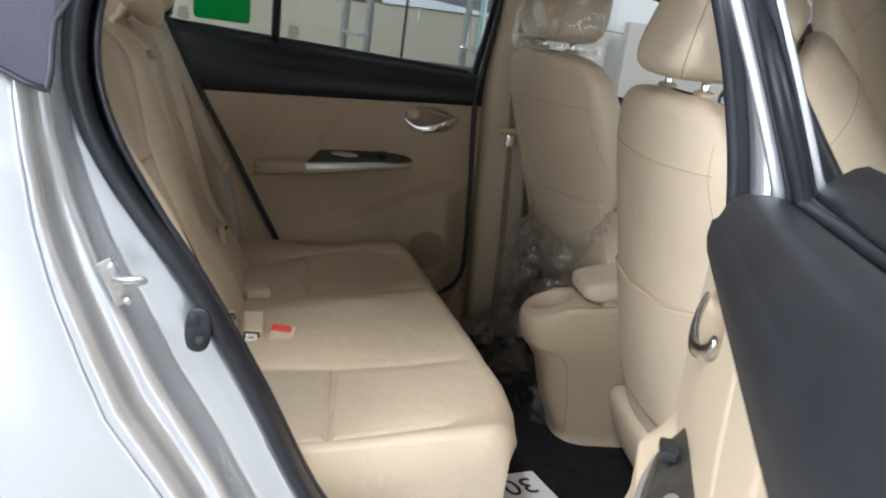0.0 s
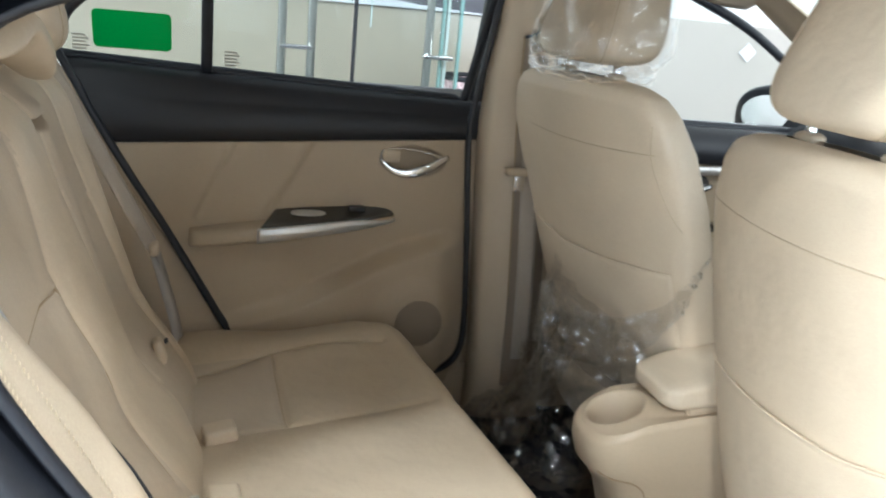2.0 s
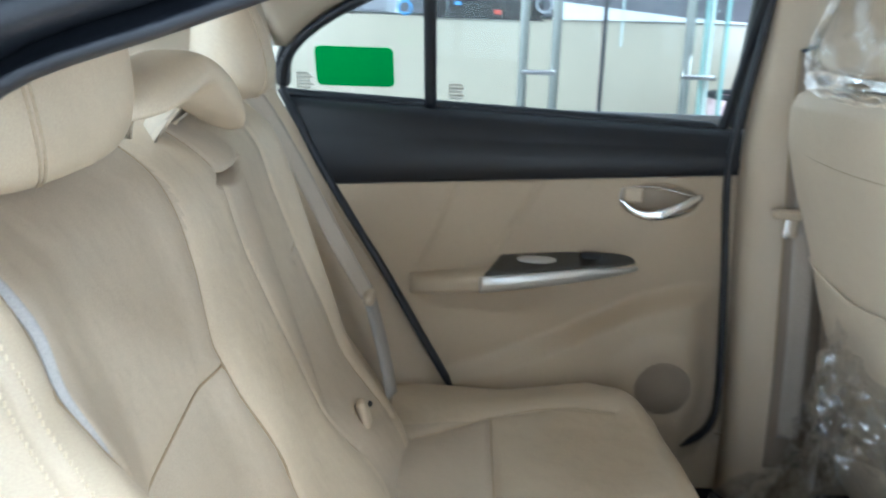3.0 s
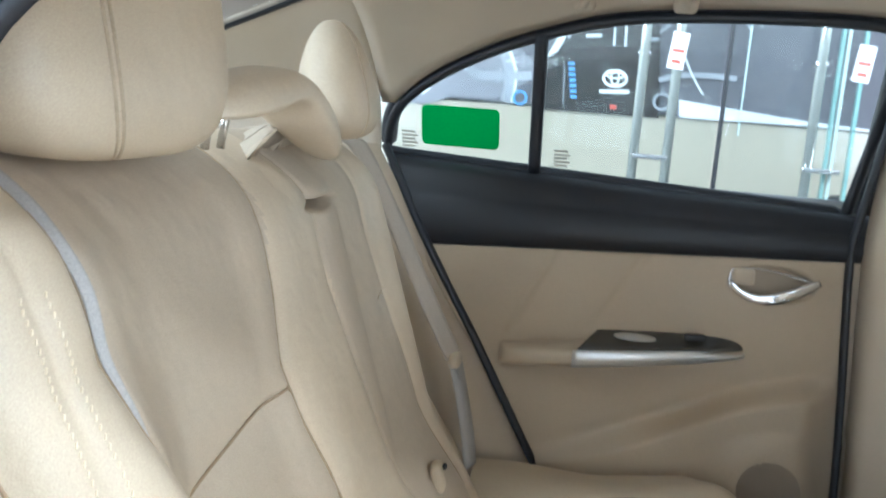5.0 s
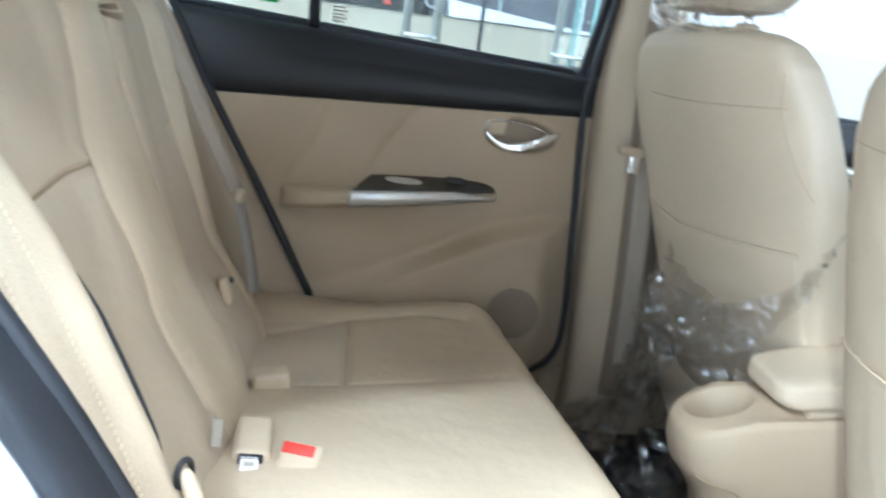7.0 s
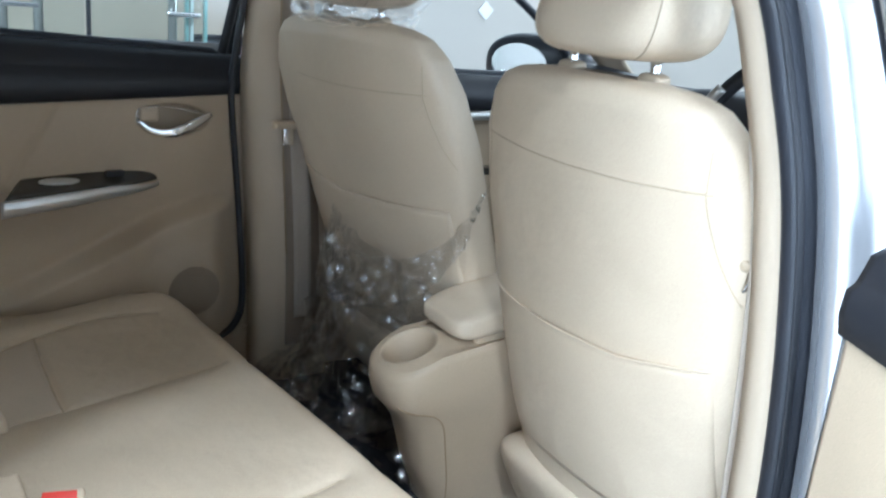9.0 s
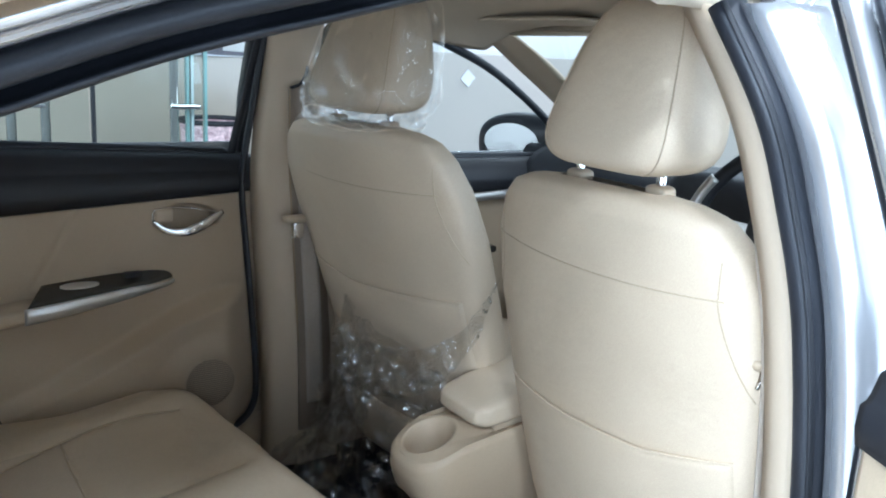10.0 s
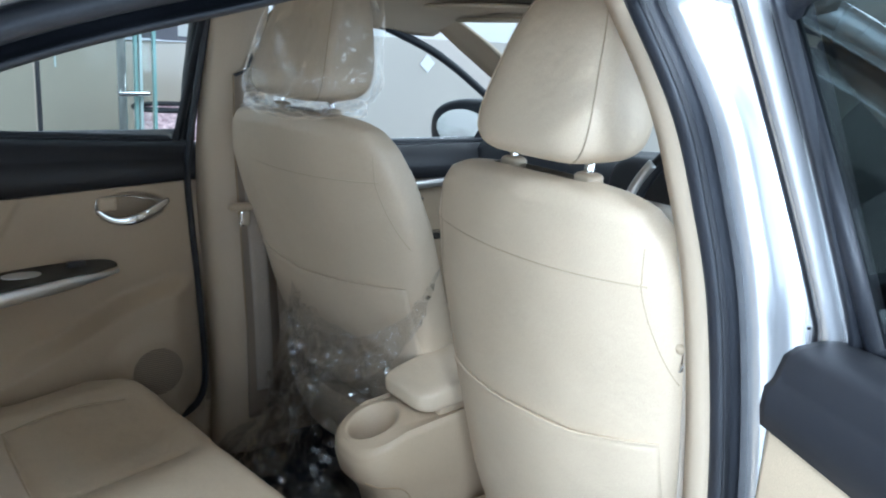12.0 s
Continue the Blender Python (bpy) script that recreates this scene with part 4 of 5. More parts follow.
Y0 = -0.02
BACK_SEAMS = ([(-0.37, 0.5), (-0.385, 0.66), (-0.405, 0.74), (-0.43, 0.79), (-0.453, 0.838), (-0.485, 0.88), (-0.513, 0.93), (-0.525, 0.98), (-0.518, 1.03), (-0.5, 1.075), (-0.488, 1.1)], [(-0.12, 0.52), (-0.11, 0.65), (-0.117, 0.718), (-0.15, 0.8), (-0.165, 0.87), (-0.145, 0.95), (-0.135, 1.03), (-0.11, 1.1)], [(-0.44, 0.812), (-0.16, 0.842)], [(0.4, 0.5), (0.385, 0.62), (0.375, 0.73), (0.346, 0.85), (0.325, 0.95), (0.335, 1.08)], [(0.19, 0.54), (0.09, 0.71), (0.045, 0.83), (0.017, 0.93), (0.018, 0.98), (0.027, 1.02), (0.02, 1.09)], [(0.35, 0.85), (0.3, 0.84)], [(-0.545, 0.5), (-0.575, 0.72), (-0.596, 0.832), (-0.605, 0.896), (-0.61, 0.96), (-0.61, 1.02)])


STITCH_Z, STITCH_Y = [0.5, 0.84, 1.03, 1.07, 1.1], [-0.56, -0.571, -0.57, -0.559, -0.545]


def rear_back_x(y, z):
    """Face of the rear backrest: bolsters, sunk panels, centre pad."""
    x = back_plane(z) - 0.042 - 0.018 * y
    a = np.abs(y - Y0)
    x = x + np.where(y > 0, 0.012, 0.04) * np.exp(-((a - 0.52) / 0.075) ** 2) - 0.05 * sstep(0.41, 0.5, y)
    x = x + np.interp(z, [0.5, 0.55, 0.67, 0.78, 0.84, 0.9, 0.98], [0.085, 0.085, 0.078, 0.058, 0.042, 0.022, 0.0]) * np.exp(-((y + 0.527) / 0.066) ** 2)
    x = x - 0.006 * sstep(0.42, 0.37, a) * sstep(0.15, 0.2, a)
    x = x + 0.02 * np.exp(-((y - Y0) / 0.15) ** 4)
    x = x - 0.45 * np.clip((a - 0.57) / 0.1, 0, 1) ** 2
    top = np.clip((z - 0.985) / 0.13, 0, 1)
    x = x - 0.105 * top ** 3
    x = x + 0.05 * sstep(0.66, 0.46, z)
    pieces = [(p, q) for line in BACK_SEAMS for p, q in zip(line, line[1:])]
    d = near_line(y, z, pieces)
    x = x - 0.007 * np.exp(-(d / 0.006) ** 2) - 0.006 * np.exp(-(d / 0.025) ** 2)
    x = x - 0.004 * np.exp(-((y - np.interp(z, STITCH_Z, STITCH_Y)) / 0.004) ** 2)
    slot = np.hypot((y - 0.092) / 0.085, (z - 1.024) / 0.008)
    x = x - 0.06 * np.exp(-slot ** 6) + 0.007 * np.exp(-((z - 1.042) / 0.012) ** 2 - ((y - 0.105) / 0.075) ** 4)
    return x


def back_low(y, z):
    """The shoulders of the backrest fall away to the sides."""
    return z - (0.055 * (y > 0) + 0.02 * (y < 0)) * sstep(0.44, 0.62, np.abs(y - Y0)) * sstep(0.85, 1.1, z)


rear_seat = thing("rear_seat", "beige leather rear bench seat with sunk panels and three headrests", "car seat")
y = np.linspace(-0.655, 0.59, 330)[None, :]
z = np.linspace(0.40, 1.115, 280)[:, None]
Y, Z = np.broadcast_arrays(y, z)
back = solid(part("backrest", grid(np.stack([rear_back_x(Y, Z), Y, back_low(Y, Z)], -1)), LEATHER, rear_seat, "beige leather backrest"), 0.1)


def inserts(ob, test):
    """Gives the sunk panels their own, greyer leather."""
    me = ob.data
    me.materials.append(LEATHER_IN)
    c = np.empty(len(me.polygons) * 3)
    me.polygons.foreach_get("center", c)
    me.polygons.foreach_set("material_index", test(c.reshape(-1, 3)).astype(int))


def back_insert(c):
    inner = np.interp(c[:, 2], [0.52, 0.7, 0.85, 0.98, 1.06], [0.22, 0.17, 0.14, 0.12, 0.12])
    a = np.abs(c[:, 1] - Y0)
    return (c[:, 1] < np.interp(c[:, 2], [0.65, 0.87, 1.1], [-0.11, -0.165, -0.11])) & (c[:, 1] > np.interp(c[:, 2], [0.7, 0.79, 0.838, 0.88, 0.93, 1.0, 1.1], [-0.39, -0.43, -0.453, -0.485, -0.513, -0.525, -0.49])) & (c[:, 2] < 1.2) | (c[:, 1] > np.interp(c[:, 2], [0.54, 0.71, 0.83, 0.95], [0.19, 0.09, 0.045, 0.02])) & (c[:, 1] < np.interp(c[:, 2], [0.6, 0.85, 0.95], [0.385, 0.346, 0.325])) & (c[:, 2] < 1.2)


inserts(back, back_insert)


def seam_line(pts, n, surf, r=0.0016):
    c = spline(pts, n)
    return sweep(np.array([surf(a, b) for a, b in c]), r, r, 6, up=(1, 0, 0))


def on_back(a, b, lift=0.001):
    return (float(rear_back_x(np.array(a), np.array(b))) + lift, a, float(back_low(np.array(a), np.array(b))))


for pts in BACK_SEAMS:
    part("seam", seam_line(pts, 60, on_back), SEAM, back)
# double row of stitches down the near bolster
bm = bmesh.new()
for off in (-0.009, 0.008):
    for k in range(88):
        zz = 0.49 + k * 0.0063
        p = on_back(float(np.interp(zz, STITCH_Z, STITCH_Y)) + off, zz, 0.0018)
        b = rbox(0.0012, 0.0014, 0.0042, p, 0)
        me = bpy.data.meshes.new("t")
        b.to_mesh(me)
        b.free()
        bm.from_mesh(me)
tagged(flat_part("stitching", bm, STITCH, back, "rows of cream stitches"), kind="stuff")


CUSHION_SEAMS = ([(-0.41, -0.6), (-0.40, -0.3)], [(-0.64, -0.27), (-0.40, -0.3), (-0.25, -0.3), (-0.14, -0.29)], [(-0.6, -0.58), (-0.41, -0.6), (-0.2, -0.57)], [(-0.462, 0.477), (-0.455, 0.15)], [(-0.66, 0.16), (-0.455, 0.15), (-0.3, 0.16), (-0.18, 0.17)], [(-0.62, 0.44), (-0.462, 0.477), (-0.33, 0.49), (-0.22, 0.46)])


def cushion_z(x, y):
    u = (x + 0.65) / 0.55
    m = y + 0.07
    z = 0.435 + 0.08 * np.clip(u, 0, 1) ** 1.2
    z = z + 0.022 * np.exp(-((np.abs(m + 0.01) - 0.59) / 0.07) ** 2) * sstep(0.0, 0.4, u)
    z = z + 0.028 * np.exp(-(m / 0.21) ** 4) * sstep(1.05, 0.3, u)
    z = z + 0.03 * sstep(0.42, 0.56, y) * sstep(0.45, 0.05, u)
    pieces = [(p, q) for line in CUSHION_SEAMS for p, q in zip(line, line[1:])]
    d = near_line(x, y, pieces)
    return z - 0.006 * np.exp(-(d / 0.007) ** 2) - 0.006 * np.exp(-(d / 0.03) ** 2)


def cushion_front(y):
    return np.interp(y, [-0.65, -0.6, -0.5, -0.4, -0.15, 0.1, 0.3, 0.45, 0.54, 0.6, 0.65], [-0.1, -0.075, -0.058, -0.055, -0.078, -0.105, -0.12, -0.14, -0.17, -0.205, -0.25])


u = np.linspace(0, 1, 150)[:, None]
yy = np.linspace(-1, 1, 260)[None, :]
ys = 0.645 * np.sign(yy) * np.abs(yy) ** 0.85
xf = cushion_front(ys)
bend = np.clip((u - 0.62) / 0.38, 0, 1)
flat_u = np.clip(u / 0.62, 0, 1)
X = -0.665 + (xf + 0.0 - 0.045 + 0.665) * flat_u
front_drop = np.clip((u - 0.80) / 0.20, 0, 1)
arc = np.clip((u - 0.62) / 0.18, 0, 1) * np.pi / 2
Zt = cushion_z(X, ys)
R = 0.045
Xs = X + R * np.sin(arc) - 0.05 * front_drop
Zs = Zt - R * (1 - np.cos(arc)) - 0.22 * front_drop
side_drop = np.clip((np.abs(yy) - 0.93) / 0.07, 0, 1)
Zs = Zs - 0.03 * side_drop ** 2 - 0.15 * np.clip((np.abs(yy) - 0.985) / 0.015, 0, 1)
cush = part("seat_cushion", grid(np.stack(np.broadcast_arrays(Xs, ys, Zs), -1)), LEATHER, rear_seat, "beige leather bench cushion")
for pts in CUSHION_SEAMS:
    part("seam", seam_line(pts, 40, lambda a, b: (a, b, float(cushion_z(np.array(a), np.array(b))) + 0.0003)), SEAM_SOFT, cush)
inserts(cush, lambda c: (c[:, 2] > 0.4) & (((c[:, 1] < -0.3) & (c[:, 1] > -0.6) & (c[:, 0] < -0.40)) | ((c[:, 1] > 0.15) & (c[:, 1] < 0.47) & (c[:, 0] < -0.458))))


def headrest(parent, at, w, d, h, lean, label="", peak=0.5, material=LEATHER):
    def shape(P):
        k = np.clip(P[..., 2] / h + 0.5, 0, 1)
        P[..., 1] *= 1.0 - 0.28 * k ** 2
        P[..., 0] *= 1.05 - peak * k ** 1.5
        P[..., 0] -= np.tan(np.radians(lean)) * P[..., 2]
        return P
    return part("headrest", pillow(w, d, h, at, 2.6, 2.8, shape=shape), material, parent, label or "beige leather headrest")


def head_line(w, d, h, at, e1, e2, v, u0, u1, shape, n=40):
    """A line over a soft block's skin at one side angle."""
    u = np.linspace(u0, u1, n)
    pw = lambda a, e: np.sign(a) * np.abs(a) ** (2 / e)
    cu, su = pw(np.cos(u), e1), pw(np.sin(u), e1)
    P = np.stack([d / 2 * cu * pw(np.cos(v), e2), w / 2 * cu * pw(np.sin(v), e2), h / 2 * su], -1)
    return shape(P) + np.asarray(at, float)


def rear_head(P):
    k = np.clip(P[..., 2] / 0.265 + 0.5, 0, 1)
    P[..., 1] *= np.where(P[..., 1] > 0, 0.965 + 0.24 * k, 1.0 - 0.25 * k ** 2)
    P[..., 0] *= 1.0 - 0.4 * k ** 1.5
    P[..., 0] -= 0.12 * P[..., 2]
    return P


def far_head(P):
    k = np.clip(P[..., 2] / 0.2 + 0.5, 0, 1)
    P[..., 1] *= 1.0 - 0.5 * k ** 1.5
    P[..., 0] *= 1.0 - 0.5 * k ** 1.3
    P[..., 0] -= 0.12 * P[..., 2]
    return P


for hy, hw, hz, hh in ((-0.357, 0.335, 1.232, 0.265), (0.297, 0.2, 1.194, 0.185)):
    hr = part("headrest", pillow(hw, 0.165 if hy < 0 else 0.14, hh, (-0.925 if hy < 0 else -0.905, hy, hz), 3.6 if hy < 0 else 2.6, 3.4 if hy < 0 else 2.4, shape=rear_head if hy < 0 else far_head), LEATHER, rear_seat, "beige leather headrest")
    for v in ((-0.37, -0.31) if hy < 0 else (-0.3,)):
        part("seam", sweep(head_line(hw, 0.165 if hy < 0 else 0.14, hh, (-0.9245 if hy < 0 else -0.9045, hy, hz), 3.6 if hy < 0 else 2.6, 3.4 if hy < 0 else 2.4, v, -1.2, 1.3, rear_head if hy < 0 else far_head), 0.0016, 0.0016, 6, up=(0, 1, 0)), SEAM_SOFT, hr)
    for k in (-0.03, 0.05):
        part("headrest_post", sweep([(-0.95, hy + k, 1.06), (-0.955, hy + k, 1.14)], 0.006, 0.006, 10, up=(0, 1, 0)), CHROME, hr, "chrome post")


def saddle(P):
    k = np.clip(P[..., 2] / 0.11 + 0.5, 0, 1)
    low = (P[..., 2] < 0) * sstep(0.06, -0.06, P[..., 1])
    P[..., 2] *= 1 - 0.6 * low
    P[..., 2] -= np.where(P[..., 1] > 0, 0.31, 0.08) * (P[..., 1] ** 2) / 0.14
    P[..., 2] += 0.022 * np.exp(-(P[..., 1] / 0.06) ** 2) * (1 - k)
    P[..., 0] -= 0.18 * P[..., 2]
    return P


mid = part("headrest", pillow(0.35, 0.095, 0.07, (-0.866, -0.07, 1.158), 2.6, 2.6, shape=saddle), LEATHER, rear_seat, "low saddle-shaped beige middle headrest")
for k in (-0.165, -0.125):
    part("headrest_post", sweep([(-0.905, k, 1.1), (-0.895, k, 1.165)], 0.005, 0.004, 10, up=(0, 1, 0)), CHROME, mid, "chrome post")

# ---- front seats ----
def seat_back_ring(h, n=72):
    """Cross-section of a front seat back at the height h above its foot (0 to 1)."""
    w = np.interp(h, [0, 0.12, 0.4, 0.7, 0.85, 0.93, 0.975, 0.995, 1.0], [0.215, 0.235, 0.262, 0.272, 0.258, 0.235, 0.205, 0.16, 0.10])
    d = np.interp(h, [0, 0.15, 0.5, 0.85, 0.95, 0.985, 1.0], [0.075, 0.08, 0.07, 0.058, 0.048, 0.033, 0.008])
    a = np.linspace(0, 2 * np.pi, n, endpoint=False)
    c, s = np.cos(a), np.sin(a)
    return np.sign(c) * np.abs(c) ** 0.6 * d, np.sign(s) * np.abs(s) ** 0.72 * w


def front_seat(at, yaw, label, lean=13.5, hem=(0.5, 0.44, 0.445), wide=1.0, shoulder=0.0):
    seat = thing("front_seat", label, "car seat", "front seats")
    H = 0.70
    tl = math.tan(radians(lean))
    hs = np.r_[np.linspace(0, 0.85, 30), np.linspace(0.865, 1, 22)]
    rows = []
    for h in hs:
        dx, dy = seat_back_ring(h)
        dy = np.where(dy > 0, dy * (1 + shoulder * float(sstep(0.5, 0.85, h))), dy)
        crown = 0.010 * (1 - (dy / 0.26) ** 2) * sstep(0.8, 1.0, h)
        bow = -0.02 * np.cos(np.pi * dy / 0.56) * (dx < 0) * 1.0
        rows.append(np.stack([dx + bow - H * h * tl, dy, H * h + crown], -1))
    back = part("seat_back", grid(np.array(rows), ring=True), LEATHER, seat, "beige leather seat back")

    def on_rear(yl, h, lift=0.0):
        dx, dy = seat_back_ring(h, 360)
        sel = dx <= 0
        o = np.argsort(dy[sel])
        xx = np.interp(yl, dy[sel][o], dx[sel][o])
        return (xx - 0.02 * np.cos(np.pi * yl / 0.56) - H * h * tl - lift, yl, H * h)

    # shoulder seam and side seams
    part("seam", sweep([on_rear(v, 0.845 - 0.02 * math.cos(v * 6), -0.0002) for v in np.linspace(-0.225, 0.235, 50)], 0.0013, 0.0013, 6, up=(1, 0, 0)), SEAM_SOFT, back)
    for s in (-1, 1):
        part("seam", sweep([on_rear(s * (0.217 + 0.043 * k ** 1.6), 0.845 - 0.2 * k, -0.0002) for k in np.linspace(0, 1, 50)], 0.0012, 0.0012, 6, up=(0, 1, 0)), SEAM_SOFT, back)
        part("seam", sweep([on_rear(s * 0.218, 0.845 + 0.07 * k, -0.0002) for k in np.linspace(0, 1, 12)], 0.0012, 0.0012, 6, up=(0, 1, 0)), SEAM_SOFT, back)
    # map pocket
    rows = []
    for k in np.linspace(0, 1, 24):
        row = []
        for v in np.linspace(-0.236, 0.236, 52):
            top = float(np.interp(v, [-0.236, -0.1, 0.05, 0.236], [hem[0], hem[1] + 0.012, hem[1], hem[2]]))
            h = 0.06 + (top - 0.06) * k
            p = on_rear(v, h, 0.001 + 0.006 * k * (1 - (v / 0.236) ** 2))
            row.append(p)
        rows.append(row)
    pocket = solid(part("map_pocket", grid(np.array(rows), flip=True), LEATHER, seat, "beige leather map pocket with a sagging hem"), 0.004)
    part("hem", sweep(np.array(rows[-1]), 0.0022, 0.003, 8, up=(1, 0, 0)), LEATHER, pocket)
    # cushion, its rear valance
    def cs(P):
        P[..., 2] += 0.05 * np.clip((P[..., 0] + 0.26) / 0.52, 0, 1)
        return P
    part("seat_cushion", pillow(0.5, 0.54, 0.17, (0.23, 0, -0.005), 3, 4, shape=cs), LEATHER, seat, "beige leather seat cushion")
    part("rear_valance", pillow(0.5, 0.24, 0.19, (0.035, 0.0, -0.085), 4, 5, shape=lambda P: P + np.stack([-0.4 * P[..., 2], 0.8 * P[..., 1] * P[..., 2], 0 * P[..., 2]], -1)), LEATHER, seat, "beige moulded seat base")
    for s in (-1, 1):
        part("side_cover", pillow(0.07, 0.28, 0.18, (0.14, s * 0.235, -0.02), 3, 3.4), TRIM, seat, "beige moulded side cover")
    for s in (-1, 1):
        part("seat_rail", rbox(0.46, 0.035, 0.05, (0.22, s * 0.19, -0.155), 0.006), BLACK, seat, "black seat rail")
    # headrest with two posts
    hz = H + 0.157
    hx = -(H + 0.08) * tl + 0.0
    def hshape(P):
        k = np.clip(P[..., 2] / 0.25 + 0.5, 0, 1)
        P[..., 1] = P[..., 1] * (1.0 - 0.4 * k ** 1.2) - 0.012 * k
        P[..., 0] *= 1.05 - 0.42 * k ** 1.5
        P[..., 0] += 0.16 * P[..., 2]
        return P
    hr = part("headrest", pillow(0.275, 0.155, 0.25, (hx + 0.03, -0.022, hz), 4.2, 4.4, shape=hshape), LEATHER, seat, "beige leather headrest")
    for v in (math.pi + 0.86, math.pi - 0.86):
        part("seam", sweep(head_line(0.277, 0.157, 0.25, (hx + 0.03, -0.022, hz), 4.2, 4.4, v, -1.25, 1.3, hshape), 0.0012, 0.0012, 6, up=(0, 1, 0)), SEAM_SOFT, hr)
    for s in (-1, 1):
        part("headrest_post", sweep([(hx + 0.026, s * 0.08, H - 0.03), (hx + 0.026, s * 0.08, H + 0.07)], 0.0075, 0.0075, 12, up=(0, 1, 0)), CHROME, hr, "chrome headrest post")
        part("post_guide", pillow(0.04, 0.034, 0.022, (hx + 0.026, s * 0.08, H + 0.008), 3, 3), TRIM, seat, "beige post guide")
    seat.matrix_world = pose(*at, 0, 0, yaw) @ Matrix.Diagonal((1, wide, 1, 1))
    return seat


front_seat((0.365, -0.369, 0.405), 0, "beige leather front seat with map pocket and headrest", wide=1.06)
front_seat((0.38, 0.36, 0.43), 10, "beige leather front seat still wrapped in clear plastic below", 19.5, (0.515, 0.485, 0.52), 1.09, 0.1)


# ---- centre console ----
console = thing("centre_console", "beige plastic centre console with cup holder and lidded armrest", "centre console")


def console_ring(x0, hw, n=96):
    """Plan outline: a rounded nose at x0, straight sides running forward to the dashboard."""
    a = np.linspace(0, 2 * np.pi, n, endpoint=False)
    c, q = np.cos(a), np.sin(a)
    nose = 0.085
    x = np.where(c < 0, x0 + nose + nose * np.sign(c) * np.abs(c) ** 0.8, x0 + nose + (0.62 - x0 - nose) * np.abs(c) ** 0.35)
    return x, -0.003 + hw * np.sign(q) * np.abs(q) ** 0.72


def deck_z(x):
    """The cup holder's deck climbs towards the lid."""
    return 0.528 + 0.42 * np.clip(np.asarray(x) - 0.075, 0, 0.14)


NOSE = ([0.2, 0.225, 0.3, 0.40, 0.43, 0.455, 0.49, 0.515, 0.522, 0.528], [0.185, 0.186, 0.152, 0.122, 0.102, 0.079, 0.069, 0.069, 0.071, 0.078])
WAIST = ([0.2, 0.225, 0.35, 0.42, 0.455, 0.5, 0.52, 0.528], [0.096, 0.082, 0.074, 0.076, 0.083, 0.086, 0.085, 0.08])
rows = []
for z in np.r_[np.linspace(0.2, 0.5, 34), np.linspace(0.506, 0.528, 6)]:
    x, yy = console_ring(np.interp(z, NOSE[0], NOSE[1]), np.interp(z, WAIST[0], WAIST[1]))
    rows.append(np.stack([x, yy, z + (deck_z(x) - 0.528) * float(sstep(0.4, 0.528, z))], -1))
top = np.array(rows[-1])
part("console_body", grid(np.array(rows), ring=True), TRIM, console, "beige console moulding")
a = np.linspace(0, 2 * np.pi, 96, endpoint=False)
rows = [top]
for ring_r, dz in ((0.06, 0.001), (0.057, 0.004), (0.053, 0.0045), (0.05, 0.001), (0.048, -0.04), (0.045, -0.11), (0.001, -0.112)):
    x, yy = 0.138 + ring_r * np.cos(a), 0.004 + ring_r * np.sin(a)
    rows.append(np.stack([x, yy, (deck_z(x) if dz > -0.1 else 0.55) + dz + 0 * a], -1))
part("cup_holder", grid(np.array(rows), ring=True), TRIM, console, "round moulded cup holder in a sloping deck")


def lid_shape(P):
    P[..., 2] += 0.05 * np.clip(P[..., 0] / 0.3 + 0.5, 0, 1)
    P[..., 2] *= 1 - 0.25 * (P[..., 2] > 0) * np.clip(-P[..., 0] / 0.18, 0, 1) ** 4
    return P


part("armrest_lid", pillow(0.165, 0.36, 0.062, (0.378, 0.004, 0.606), 4.4, 6, shape=lid_shape), LEATHER, console, "padded beige armrest lid")
part("lid_base", rbox(0.3, 0.13, 0.03, (0.4, 0.0, 0.578), 0.008), TRIM, console)


def console_side(x, z):
    """A point on the console's near flank."""
    x0, hw, nose = float(np.interp(z, NOSE[0], NOSE[1])), float(np.interp(z, WAIST[0], WAIST[1])), 0.085
    c = ((x - x0 - nose) / (0.62 - x0 - nose)) ** (1 / 0.35) if x > x0 + nose else (max(0.0, x0 + nose - x) / nose) ** (1 / 0.8)
    return (x, -0.003 - hw * math.sqrt(max(0.0, 1 - min(1, c) ** 2)) ** 0.72 - 0.0004, z)


groove = np.array([console_side(a, b) for a, b in spline([(0.088, 0.462), (0.11, 0.454), (0.15, 0.446), (0.178, 0.42), (0.19, 0.37), (0.2, 0.3), (0.205, 0.24)], 50)])
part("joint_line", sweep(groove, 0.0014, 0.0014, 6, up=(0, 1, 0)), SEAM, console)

console.location = (0, 0.006, -0.006)

# ---- belts and buckles ----
def ribbon(name, pts, width, across, material, label, category, thick=0.002, sink=0.0):
    c = spline(pts, 70)
    w = np.asarray(across, float)
    w = w / np.linalg.norm(w)
    ob = thing(name, label, category)
    shown = width * (1 - sink * np.linspace(0, 1, 70) ** 1.5)[:, None]
    rows = [c + w * shown * k for k in (-0.5, -0.25, 0, 0.25, 0.5)]
    solid(part("webbing", grid(np.array(rows)), material, ob), thick)
    return ob


